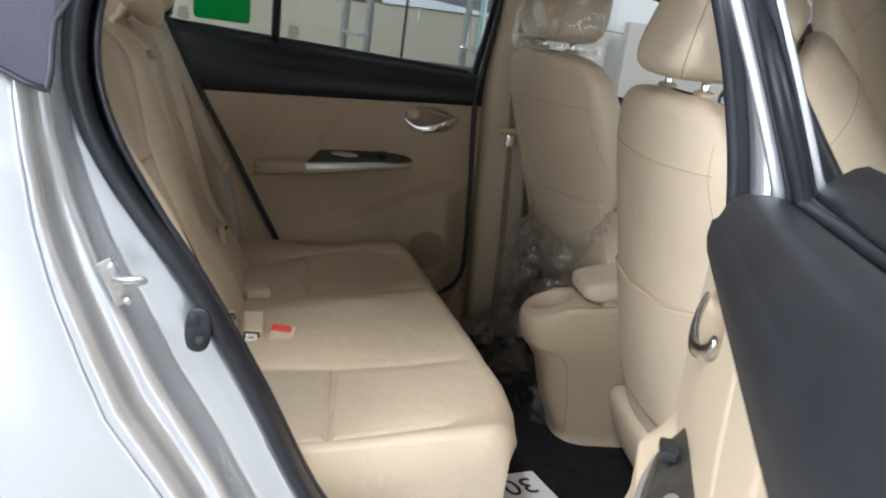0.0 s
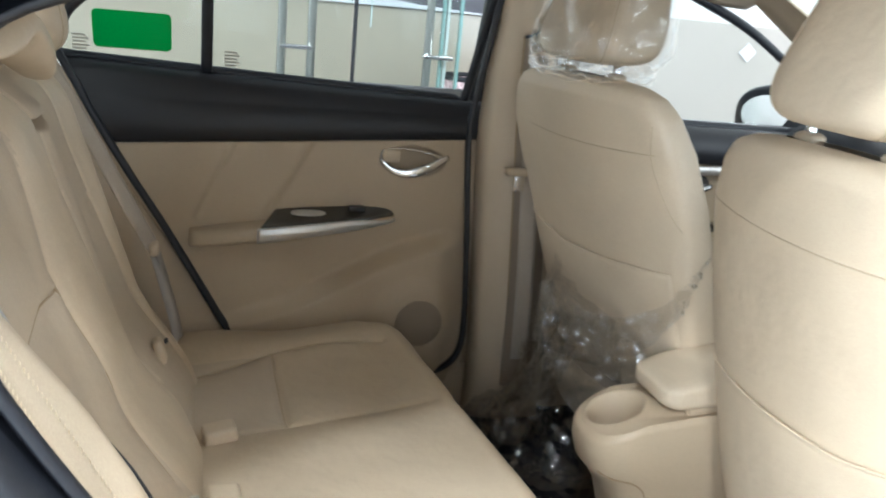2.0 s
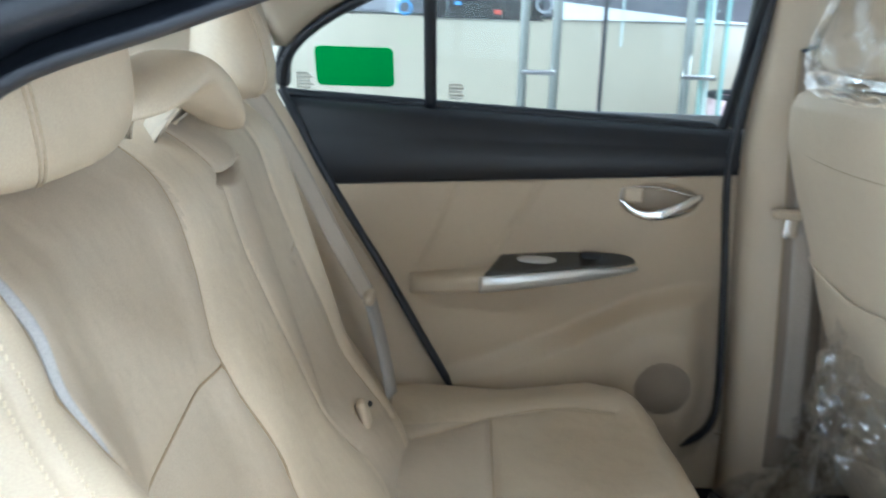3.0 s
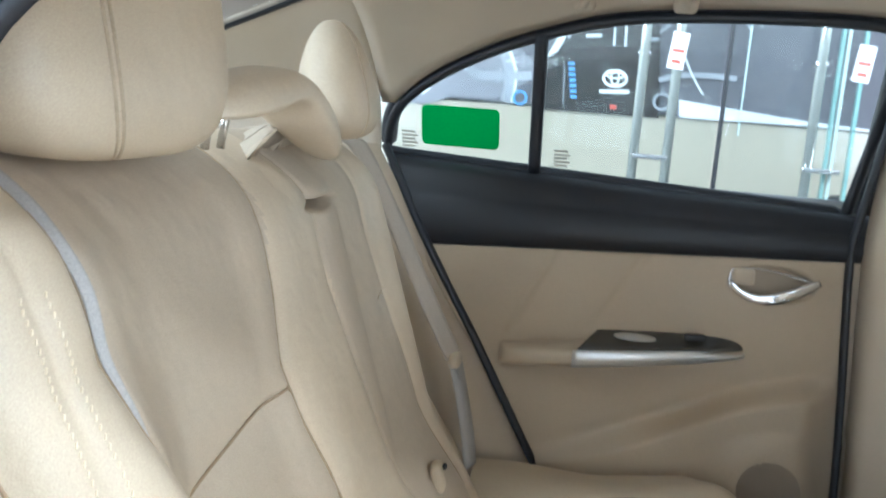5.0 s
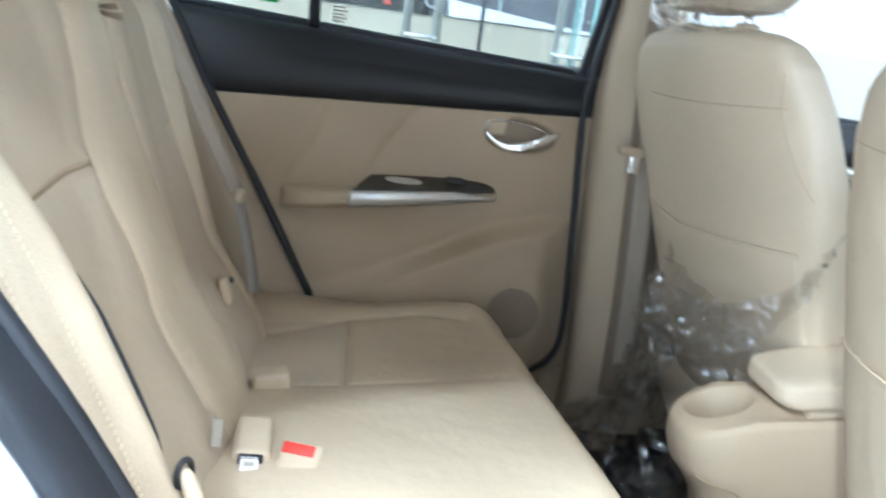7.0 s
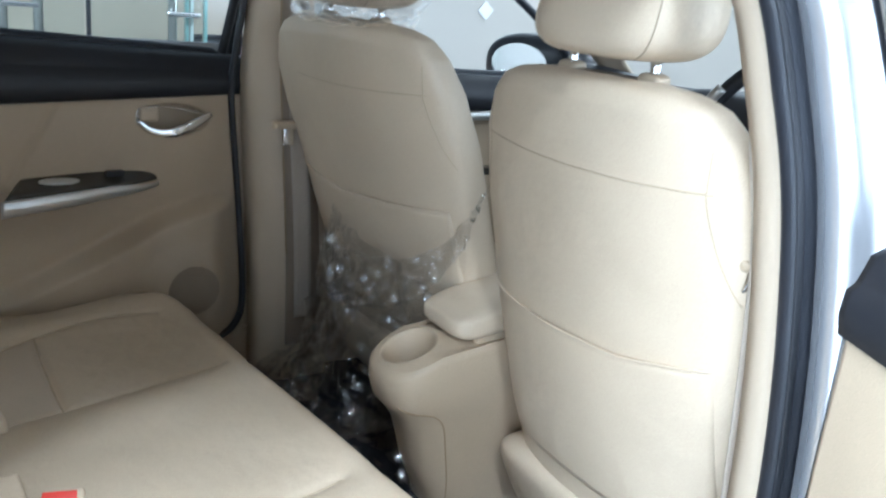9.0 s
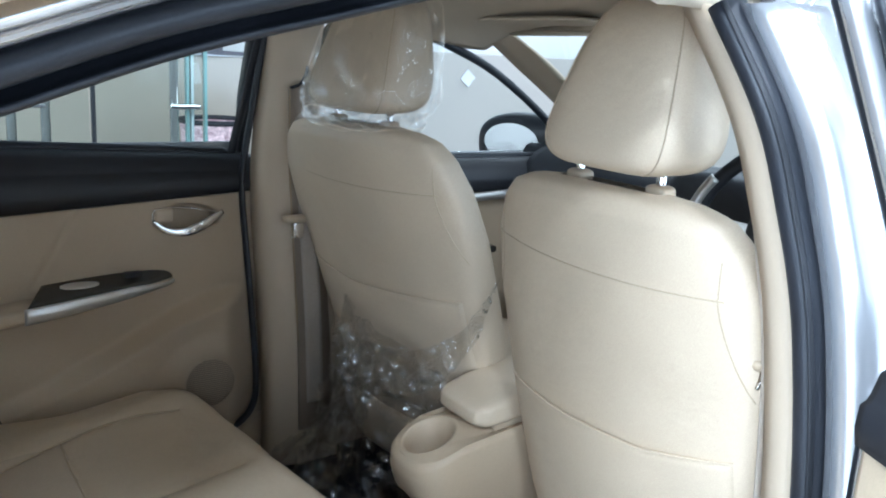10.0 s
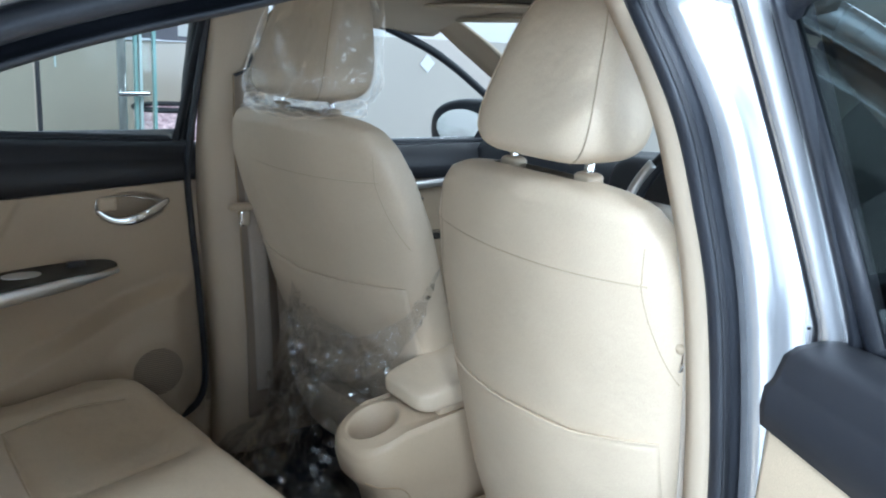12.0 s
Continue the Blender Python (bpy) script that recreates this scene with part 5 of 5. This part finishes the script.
near_belt = ribbon("seat_belt", [(-0.96, -0.48, 1.13), on_back(-0.483, 1.105, 0.01), on_back(-0.498, 1.075, 0.008), on_back(-0.514, 1.03, 0.006), on_back(-0.521, 0.98, 0.005), on_back(-0.511, 0.93, 0.002), on_back(-0.488, 0.885, -0.006)], 0.013, (0.75, 0.65, 0.1), BELTG, "grey rear seat belt slipped into the seam of the backrest", "seat belt", sink=0.75)
part("belt_guide", pillow(0.09, 0.05, 0.03, (-0.92, -0.525, 1.135), 3, 3), LEATHER, near_belt, "beige belt guide loop")
far_belt = ribbon("seat_belt", [(-0.98, 0.4, 1.13), (-0.925, 0.43, 1.1), (-0.9, 0.452, 1.075), (-0.84, 0.492, 0.95), (-0.767, 0.508, 0.8), (-0.716, 0.535, 0.692)], 0.046, (0.45, 0.85, 0.1), BELT, "beige rear seat belt hanging beside the backrest", "seat belt")
part("belt_retainer", pillow(0.06, 0.024, 0.03, (-0.714, 0.537, 0.688), 2.6, 2.6), TRIM_LIGHT, far_belt, "beige tongue stop")
part("tongue_blade", rbox(0.004, 0.03, 0.03, (-0.706, 0.54, 0.667), 0.002, rot=(20, -20, 0)), BELTG, far_belt, "grey belt tongue")
c = spline([(-0.712, 0.54, 0.68), (-0.695, 0.535, 0.62), (-0.672, 0.5, 0.55), (-0.66, 0.48, 0.5)], 20)
solid(part("lower_webbing", grid(np.array([c + np.array((0.35, 0.9, 0.1)) * 0.045 * k for k in (-0.5, 0, 0.5)])), BELTG, far_belt, "grey webbing"), 0.002)
buck = thing("belt_buckle", "beige seat belt buckle with a red release button on the bench", "seat belt buckle")
part("case", rbox(0.056, 0.084, 0.046, (-0.507, -0.174, 0.457), 0.007, 3, rot=(38, 0, -14)), LEATHER, buck)
part("release_button", rbox(0.045, 0.016, 0.006, (-0.509, -0.166, 0.4921), 0.002, rot=(38, 0, -14)), RED, buck, "red release button")
part("catch", rbox(0.006, 0.012, 0.004, (-0.488, -0.219, 0.4565), 0.001, rot=(38, 0, -14)), SWITCH, buck, "dark catch slot")
buck2 = thing("belt_buckle", "beige belt buckle standing between the cushions with a printed tag", "seat belt buckle")
part("case", rbox(0.05, 0.082, 0.05, (-0.573, -0.128, 0.47), 0.009, 3, rot=(14, 0, 4)), LEATHER, buck2)
part("throat", rbox(0.034, 0.012, 0.016, (-0.571, -0.171, 0.473), 0.003, rot=(30, 0, 4)), BLACK, buck2, "dark tongue slot")
part("tag", rbox(0.024, 0.004, 0.02, (-0.571, -0.182, 0.472), 0.001, rot=(-50, 0, 4)), PAPER, buck2, "white printed tag")
flat_part("tag_print", rbox(0.014, 0.002, 0.006, (-0.571, -0.1845, 0.474), 0, rot=(-50, 0, 4)), BELTG, buck2, "grey unreadable print")
buck3 = thing("belt_buckle", "pale beige belt buckle tucked beside the shaded cushion", "seat belt buckle")
part("case", rbox(0.06, 0.045, 0.035, (-0.578, 0.118, 0.468), 0.008, 3, rot=(0, -8, 8)), LEATHER, buck3)
anchor = thing("isofix_cover", "small beige child seat anchor cover at the backrest foot", "anchor cover")
part("tab", rbox(0.018, 0.034, 0.05, (-0.688, 0.272, 0.566), 0.007, rot=(0, -15, 0)), LEATHER, anchor)
part("eye", pillow(0.01, 0.008, 0.012, (-0.677, 0.267, 0.588), 2, 2), BLACK, anchor)
near_anchor = thing("belt_tongue", "cream belt tongue in a dark ring at the backrest foot", "belt tongue")
ax, ay, az = -0.592, -0.524, 0.641
rim = np.array([(ax + 0.005 * math.cos(b), ay + 0.008 * math.cos(b), az + 0.013 * math.sin(b)) for b in np.linspace(0, 2 * np.pi, 33)])
part("ring", sweep(rim, 0.003, 0.003, 8, up=(1, 0, 0), closed=True), BLACK, near_anchor, "dark plastic ring")
part("grip", pillow(0.016, 0.016, 0.05, (ax + 0.011, ay - 0.004, az - 0.02), 2.6, 2.6, shape=lambda P: P + np.stack([-0.45 * P[..., 2], 0.2 * P[..., 2], 0 * P[..., 2]], -1)), LEATHER, near_anchor, "cream plastic grip")
part("blade", rbox(0.012, 0.003, 0.03, (ax + 0.027, ay - 0.01, az - 0.05), 0.001, rot=(10, -40, 0)), CHROME, near_anchor, "steel blade")
# black strip laid on the surface for the shade behind the bolster's crest
gap = [on_back(a, b, 0.0012) for a, b in spline([(-0.49, 0.835), (-0.511, 0.79), (-0.517, 0.74), (-0.517, 0.69), (-0.513, 0.655)], 40)]
part("seam_shade_strip", sweep(np.array(gap), 0.0055, 0.003, 8, up=(1, 0, 0), taper=np.sin(np.pi * np.linspace(0.04, 0.9, 40)) ** 0.7), BLACK, back, "black strip painting the shaded gap along the backrest seam")
label_tag = thing("seat_label", "small grey sewn-in seat label", "label")
part("tag", rbox(0.014, 0.003, 0.036, (-0.617, -0.172, 0.508), 0.001, rot=(-20, 0, 8)), PRINT, label_tag)
fb = ribbon("seat_belt", [(0.125, 0.602, 1.2), (0.135, 0.61, 1.05), (0.15, 0.615, 0.86), (0.17, 0.615, 0.6), (0.18, 0.615, 0.38)], 0.046, (1, 0, 0), BELT, "grey-beige front seat belt hanging down the pillar", "seat belt")
part("tongue_stop", rbox(0.075, 0.03, 0.018, (0.11, 0.59, 0.878), 0.006), TRIM, fb, "pale belt tongue grip")
part("tongue", rbox(0.026, 0.006, 0.04, (0.112, 0.587, 0.85), 0.003), CHROME, fb, "steel tongue")
nb = ribbon("seat_belt", [(0.2, -0.608, 1.2), (0.215, -0.638, 1.05), (0.235, -0.655, 0.9), (0.25, -0.668, 0.6), (0.26, -0.668, 0.38)], 0.046, (1, 0, 0), BELT, "grey-beige front seat belt on the near pillar", "seat belt")
part("tongue_stop", rbox(0.03, 0.028, 0.015, (0.222, -0.64, 0.915), 0.005, rot=(20, 0, 0)), TRIM, nb, "pale belt tongue grip")
part("tongue", rbox(0.01, 0.018, 0.03, (0.22, -0.644, 0.893), 0.003, rot=(20, 0, 0)), CHROME, nb, "steel tongue")

# ---- plastic film on the far front seat ----
def crumple(P, scale, amount, seed, weight=None):
    """Pushes a skin in and out along its normal in sharp ridges, as creased film lies."""
    du = np.gradient(P, axis=0)
    dv = np.gradient(P, axis=1)
    nrm = np.cross(du, dv)
    nrm /= np.linalg.norm(nrm, axis=-1, keepdims=True) + 1e-9
    out = P.copy()
    for i in range(P.shape[0]):
        for j in range(P.shape[1]):
            q = Vector(P[i, j]) * scale + Vector((seed, 0.6 * seed, -seed))
            ridge = 1 - 2 * abs(noise.noise(q)) + 0.5 * (1 - 2 * abs(noise.noise(q * 2.3)))
            out[i, j] += nrm[i, j] * (ridge - 0.9) * amount * (1.0 if weight is None else weight[i, j])
    return out


cover = thing("plastic_cover", "crumpled clear plastic wrap over the headrest of the front seat", "plastic cover")


def film_head(P):
    k = np.clip(P[..., 2] / 0.27 + 0.5, 0, 1)
    P[..., 1] = P[..., 1] * (1.05 - 0.36 * k ** 1.2) - 0.018 * k * (P[..., 1] < 0) - 0.012 * k
    P[..., 0] *= 1.1 - 0.4 * k ** 1.5
    P[..., 0] += 0.16 * P[..., 2]
    return crumple(P, 15, 0.008, 3, 0.35 + 0.9 * (1 - k) ** 1.5)


film = part("film", pillow(0.315, 0.182, 0.29, (0, 0, 0), 4.0, 4.0, 110, 180, shape=film_head), FILM_SOFT, cover)
film.matrix_world = pose(0.38, 0.36, 0.43, 0, 0, 10) @ pose(-0.78 * math.tan(radians(19.5)) + 0.03, -0.022, 0.851)
hem = part("gathered_hem", pillow(0.29, 0.2, 0.045, (0, 0, 0), 3.2, 2.4, 40, 160, shape=lambda P: crumple(P, 22, 0.007, 11)), FILM_SOFT, cover, "bunched lower edge of the film")
hem.matrix_world = film.matrix_world @ pose(-0.02, 0, -0.13)
bag = thing("plastic_cover", "loose crumpled clear plastic sheet hanging round the seat base", "plastic cover")


def bag_wall(a0, a1, z0, z1, flare, seed, rise=0.04):
    """A hanging sheet round the seat's foot that flares towards the floor."""
    rows = []
    for h in np.linspace(0, 1, 110):
        zz = z0 + (z1 - z0) * h
        a = np.linspace(a0, a1, 170)
        fold = 0.016 * np.sin(a * 13 + 5 * h) * (1 - 0.55 * h)
        ry = 0.255 + flare * (1 - h) ** 1.3 + fold
        rx = 0.15 + flare * (1 - h) + fold
        lean = 0.36 - 0.354 * (zz - 0.43) * (zz > 0.43)
        rows.append(np.stack([lean + rx * np.cos(a), 0.36 + ry * np.sin(a) + 0.05 * np.cos(a), zz + rise * np.cos(a - 0.75 * np.pi) * h + 0 * a], -1))
    P = wobble(np.array(rows), 7, 0.03, seed)
    return grid(crumple(crumple(P, 9, 0.02, seed + 5), 26, 0.008, seed + 9))


part("hanging_sheet", bag_wall(0.45 * np.pi, 1.5 * np.pi, 0.22, 0.66, 0.14, 8, 0.07), FILM, bag)
edge = spline([(0.3, 0.02, 0.83), (0.272, 0.035, 0.77), (0.235, 0.075, 0.7), (0.175, 0.14, 0.655), (0.13, 0.26, 0.645), (0.12, 0.36, 0.65)], 120)
flap = np.array([edge + np.array((-0.012 - 0.03 * k, -0.01, 0.03 - 0.1 * k)) for k in np.linspace(0, 1, 50)])
part("flap", grid(crumple(crumple(flap, 12, 0.016, 31), 30, 0.008, 33)), FILM, bag, "shiny loose flap beside the lid")
part("gathered_hem", bag_wall(0.4 * np.pi, 1.05 * np.pi, 0.2, 0.55, 0.22, 15), FILM, bag)


# ---- on the floor ----
mat_paper = thing("floor_paper", "white printed paper mat on the black carpet with large numerals", "paper mat")
flat_part("sheet", rbox(0.3, 0.42, 0.002, (0.015, -0.445, 0.194), 0, rot=(0, 0, 17)), PAPER, mat_paper)
tx = bpy.data.curves.new("numerals", "FONT")
tx.body, tx.size, tx.extrude = "30", 0.085, 0.0006
tob = new("numerals", tx)
tob.data.materials.append(INK)
tob.parent = mat_paper
tob.matrix_world = pose(0.083, -0.232, 0.1955, 0, 0, 197)

# ---- across the showroom ----
panel = thing("wall_panel", "glossy cream counter panel along the showroom wall", "wall panel")
flat_part("board", rbox(7.0, 0.08, 1.2, (-2.3, 3.12, 0.6), 0.005), PANEL, panel)
grey = thing("partition", "plain grey-beige half-height showroom partition", "partition")
flat_part("board", rbox(5.0, 0.08, 1.28, (3.75, 2.95, 0.64), 0.005), GREYPANEL, grey)
tagp = thing("wall_tag", "small white and pink diamond tag on the partition", "tag")
flat_part("card", rbox(0.075, 0.006, 0.075, (2.22, 2.9, 1.14), 0.001, rot=(0, 40, 0)), PAPER, tagp)

poster = thing("wall_poster", "large dark printed poster of a car dashboard with steering wheel", "poster")
PD = mat("poster_dark_grey", (0.1, 0.095, 0.11), 0.6, vary=0.35, vscale=1.6)
PM = mat("poster_mid_grey", (0.2, 0.19, 0.215), 0.6, vary=0.35, vscale=2)
PL = mat("poster_light_grey", (0.62, 0.62, 0.66), 0.3, vary=0.1)
PB = mat("poster_black", (0.035, 0.03, 0.03), 0.25, vary=0.2)
PBL = mat("poster_blue", (0.12, 0.3, 0.6), 0.3, vary=0.2)
PR = mat("poster_red", (0.6, 0.08, 0.05), 0.3, vary=0.1)
PG = mat("poster_soft_grey", (0.3, 0.3, 0.33), 0.4, vary=0.25, vscale=3)
BARGLASS = mat("frosted_bar", (0.45, 0.48, 0.45), 0.16, metal=0.6, vary=0.05, coat=0.6)
TEALPALE = mat("pale_glass_edge", (0.45, 0.56, 0.54), 0.15, vary=0.06, coat=0.5)
PW = mat("poster_white", (0.78, 0.78, 0.8), 0.3, vary=0.05)
flat_part("print", rbox(6.0, 0.01, 1.9, (-2.2, 3.07, 2.16), 0), PD, poster)
LAYER = [0]


def print_patch(name, pts, material):
    LAYER[0] += 1
    flat_part(name, plate([(a, 3.064 - 0.0006 * LAYER[0], b) for a, b in pts], (0, -1, 0), 0.0005), material, poster)


def print_band(name, pts, width, material):
    LAYER[0] += 1
    c = spline(pts, 50)
    t = np.gradient(c, axis=0)
    t /= np.linalg.norm(t, axis=1)[:, None]
    nn = np.stack([-t[:, 1], t[:, 0]], 1)
    rows = [[(p[0], 3.064 - 0.0006 * LAYER[0], p[1]) for p in c + nn * width * k] for k in (-0.5, 0, 0.5)]
    part(name, grid(np.array(rows)), material, poster)


def disc(cx, cz, rx, rz, n=32):
    return [(cx + rx * math.cos(b), cz + rz * math.sin(b)) for b in np.linspace(0, 2 * math.pi, n, endpoint=False)]


print_patch("lower_dash", [(-3.4, 1.22), (-1.0, 1.22), (-0.78, 1.36), (-0.95, 1.5), (-3.4, 1.55)], PM)
print_patch("wheel_pad", disc(-1.4, 1.29, 0.22, 0.12), PM)
print_band("wheel_rim", [(-1.2, 1.7), (-1.07, 1.56), (-0.99, 1.47), (-0.945, 1.37), (-0.935, 1.28), (-0.95, 1.21)], 0.06, PG)
print_band("rim_light", [(-1.16, 1.7), (-1.045, 1.57), (-0.965, 1.47), (-0.92, 1.37), (-0.912, 1.28), (-0.925, 1.21)], 0.012, PL)
print_band("spoke", [(-1.5, 1.40), (-1.38, 1.415), (-1.25, 1.41), (-1.14, 1.37)], 0.055, PL)
print_band("spoke", [(-1.14, 1.37), (-1.1, 1.33), (-0.97, 1.33), (-0.84, 1.34)], 0.04, PG)
for rx, rz, dz, wd in ((0.08, 0.055, 0, 0.018), (0.03, 0.05, 0.008, 0.012), (0.06, 0.02, 0.022, 0.012)):
    print_band("ring_mark", disc(-1.4, 1.275 + dz, rx, rz) + disc(-1.4, 1.275 + dz, rx, rz)[:1], wd, PW)
print_band("start_knob", disc(-0.885, 1.235, 0.03, 0.03) + disc(-0.885, 1.235, 0.03, 0.03)[:1], 0.012, PBL)
print_patch("screen", [(-0.79, 1.19), (-0.24, 1.19), (-0.28, 1.63), (-0.69, 1.625), (-0.775, 1.44)], PB)
print_patch("screen_edge", [(-0.775, 1.43), (-0.745, 1.5), (-0.69, 1.625), (-0.665, 1.625), (-0.70, 1.52), (-0.73, 1.46)], PW)
print_band("bezel_line", [(-0.69, 1.62), (-0.48, 1.628), (-0.28, 1.632)], 0.006, PG)
print_band("bezel_line", [(-0.665, 1.6), (-0.685, 1.52)], 0.008, PL)
for rx, rz, dz, wd in ((0.052, 0.036, 0, 0.012), (0.018, 0.032, 0.004, 0.008), (0.04, 0.013, 0.014, 0.008)):
    print_band("ring_mark", disc(-0.455, 1.355 + dz, rx, rz) + disc(-0.455, 1.355 + dz, rx, rz)[:1], wd, PW)
print_patch("name_bar", [(-0.52, 1.283), (-0.385, 1.29), (-0.385, 1.308), (-0.52, 1.3)], PW)
print_patch("red_mark", [(-0.465, 1.215), (-0.435, 1.215), (-0.435, 1.235), (-0.465, 1.235)], PR)
for k in range(7):
    print_patch("blue_mark", [(-0.675 + 0.004 * k, 1.40 - k * 0.025), (-0.645 + 0.004 * k, 1.402 - k * 0.025), (-0.645 + 0.004 * k, 1.417 - k * 0.025), (-0.675 + 0.004 * k, 1.415 - k * 0.025)], PBL)
print_band("bezel_line", [(-0.69, 1.4), (-0.68, 1.22)], 0.005, PG)
print_patch("button", [(-0.605, 1.53), (-0.535, 1.535), (-0.535, 1.55), (-0.605, 1.545)], PL)
for k in (-0.48, -0.43):
    print_patch("button", [(k, 1.5), (k + 0.01, 1.5), (k + 0.006, 1.6), (k - 0.004, 1.6)], PL)
print_patch("button", [(-0.34, 1.53), (-0.28, 1.535), (-0.28, 1.55), (-0.34, 1.545)], PG)
print_patch("upper_screen", [(-0.8, 1.645), (-0.3, 1.66), (-0.3, 1.95), (-0.85, 1.95)], PB)
print_patch("blue_display", [(-0.74, 1.665), (-0.65, 1.668), (-0.65, 1.72), (-0.74, 1.717)], PBL)
print_patch("display_bar", [(-0.78, 1.65), (-0.73, 1.65), (-0.73, 1.662), (-0.78, 1.662)], PW)
print_band("display_frame", [(-0.62, 1.655), (-0.62, 1.8)], 0.006, PL)
print_patch("display_bar", [(-0.565, 1.65), (-0.535, 1.652), (-0.535, 1.7), (-0.565, 1.7)], PW)
print_patch("blue_display", [(-0.45, 1.65), (-0.38, 1.655), (-0.4, 1.69), (-0.44, 1.7)], PBL)
print_band("start_knob", disc(-0.235, 1.265, 0.035, 0.035) + disc(-0.235, 1.265, 0.035, 0.035)[:1], 0.012, PG)
print_band("dash_edge", [(-0.28, 1.57), (-0.2, 1.64), (-0.1, 1.67), (0.05, 1.66), (0.12, 1.6)], 0.012, PG)
print_band("dash_edge", [(-0.26, 1.36), (-0.18, 1.385), (-0.06, 1.395), (0.08, 1.39)], 0.025, PG)
print_patch("dash_shade", [(-0.2, 1.205), (-0.16, 1.31), (0.02, 1.34), (0.5, 1.24), (1.4, 1.21)], PD)
print_patch("white_sweep", [(-0.15, 1.2), (0.4, 1.205), (0.9, 1.2), (0.4, 1.225), (0.04, 1.26), (-0.16, 1.28)], PL)
print_band("stalk", [(-0.19, 1.56), (-0.165, 1.49), (-0.12, 1.4), (-0.06, 1.31)], 0.009, PL)
print_band("hanging_cord", [(0.02, 1.95), (0.1, 1.75), (0.16, 1.62)], 0.008, PL)

# glass doors with long pull bars
screen = thing("glass_screen", "clear glass showroom doors with tall steel pull bars", "glass door")
for x0, x1 in ((-1.6, -0.165), (-0.15, 0.195)):
    p = flat_part("pane", rbox(x1 - x0, 0.012, 2.4, ((x0 + x1) / 2, 1.55, 1.22), 0), CASEGLASS, screen)
    p.visible_shadow = False
flat_part("joint", rbox(0.012, 0.014, 2.4, (-0.157, 1.52, 1.22), 0), BLACK, screen, "dark rubber joint")
flat_part("pane_edge", rbox(0.004, 0.006, 1.1, (-0.11, 1.5, 1.7), 0), TEALPALE, screen, "pale glass edge")
for bx in (-0.39, -0.297, 0.085):
    part("pull_bar", sweep([(bx, 1.5, 0.86), (bx, 1.5, 2.2)], 0.014, 0.014, 14, up=(0, 1, 0)), BARGLASS, screen, "tall round frosted pull bar")
    flat_part("bar_clip", rbox(0.034, 0.05, 0.012, (bx, 1.515, 1.36), 0.003), CHROME, screen, "small steel clip")
for bx in (-0.345, 0.12):
    flat_part("bar_mount", rbox(0.1, 0.03, 0.014, (bx, 1.5, 1.07), 0.003), CHROME, screen, "bright steel mount")
for bx, m in ((0.14, TEAL), (0.155, TEALPALE), (0.2, TEAL)):
    flat_part("glass_edge", rbox(0.009, 0.02, 2.4, (bx, 1.54, 1.22), 0), m, screen, "teal polished glass edge")
for bx, ty in ((-0.3, 1.483), (0.2, 1.527)):
    tg = thing("price_tag", "small white and red paper tag on a pull bar", "tag", "paper tags")
    flat_part("card", rbox(0.045, 0.003, 0.1, (bx, ty, 1.37), 0, rot=(0, 6, 0)), PAPER, tg)
    for k, w in ((0.03, 0.03), (0.0, 0.034), (-0.03, 0.026)):
        flat_part("print_bar", rbox(w, 0.001, 0.01, (bx + 0.1 * k, ty - 0.0025, 1.37 + k), 0, rot=(0, 6, 0)), PR if k <= 0 else BELTG, tg)
basket = thing("waste_basket", "pink and white patterned basket beyond the glass", "basket")
BK = mat("pink_lattice_plastic", (0.75, 0.55, 0.55), 0.5, vary=0.4, vscale=60, stain=(0.35, 0.2, 0.22))
a = np.linspace(0, 2 * np.pi, 40, endpoint=False)
rows = [np.stack([0.6 + r * np.cos(a), 2.6 + r * np.sin(a), zz + 0 * a], -1) for zz, r in ((0.5, 0.13), (0.6, 0.14), (0.92, 0.16))]
solid(part("shell", grid(np.array(rows), ring=True), BK, basket), 0.006)
part("rim", sweep(np.array([(0.6 + 0.16 * np.cos(b), 2.6 + 0.16 * np.sin(b), 0.92) for b in np.linspace(0, 2 * np.pi, 41)]), 0.01, 0.012, 8, closed=True), BLACK, basket, "dark rim")
stool = thing("side_table", "dark side table under the basket", "table")
flat_part("top", rbox(0.5, 0.4, 0.03, (0.6, 2.6, 0.484), 0.004), BLACK, stool)
for sx in (-0.2, 0.2):
    for sy in (-0.15, 0.15):
        flat_part("leg", rbox(0.03, 0.03, 0.47, (0.6 + sx, 2.6 + sy, 0.235), 0.003), BLACK, stool)
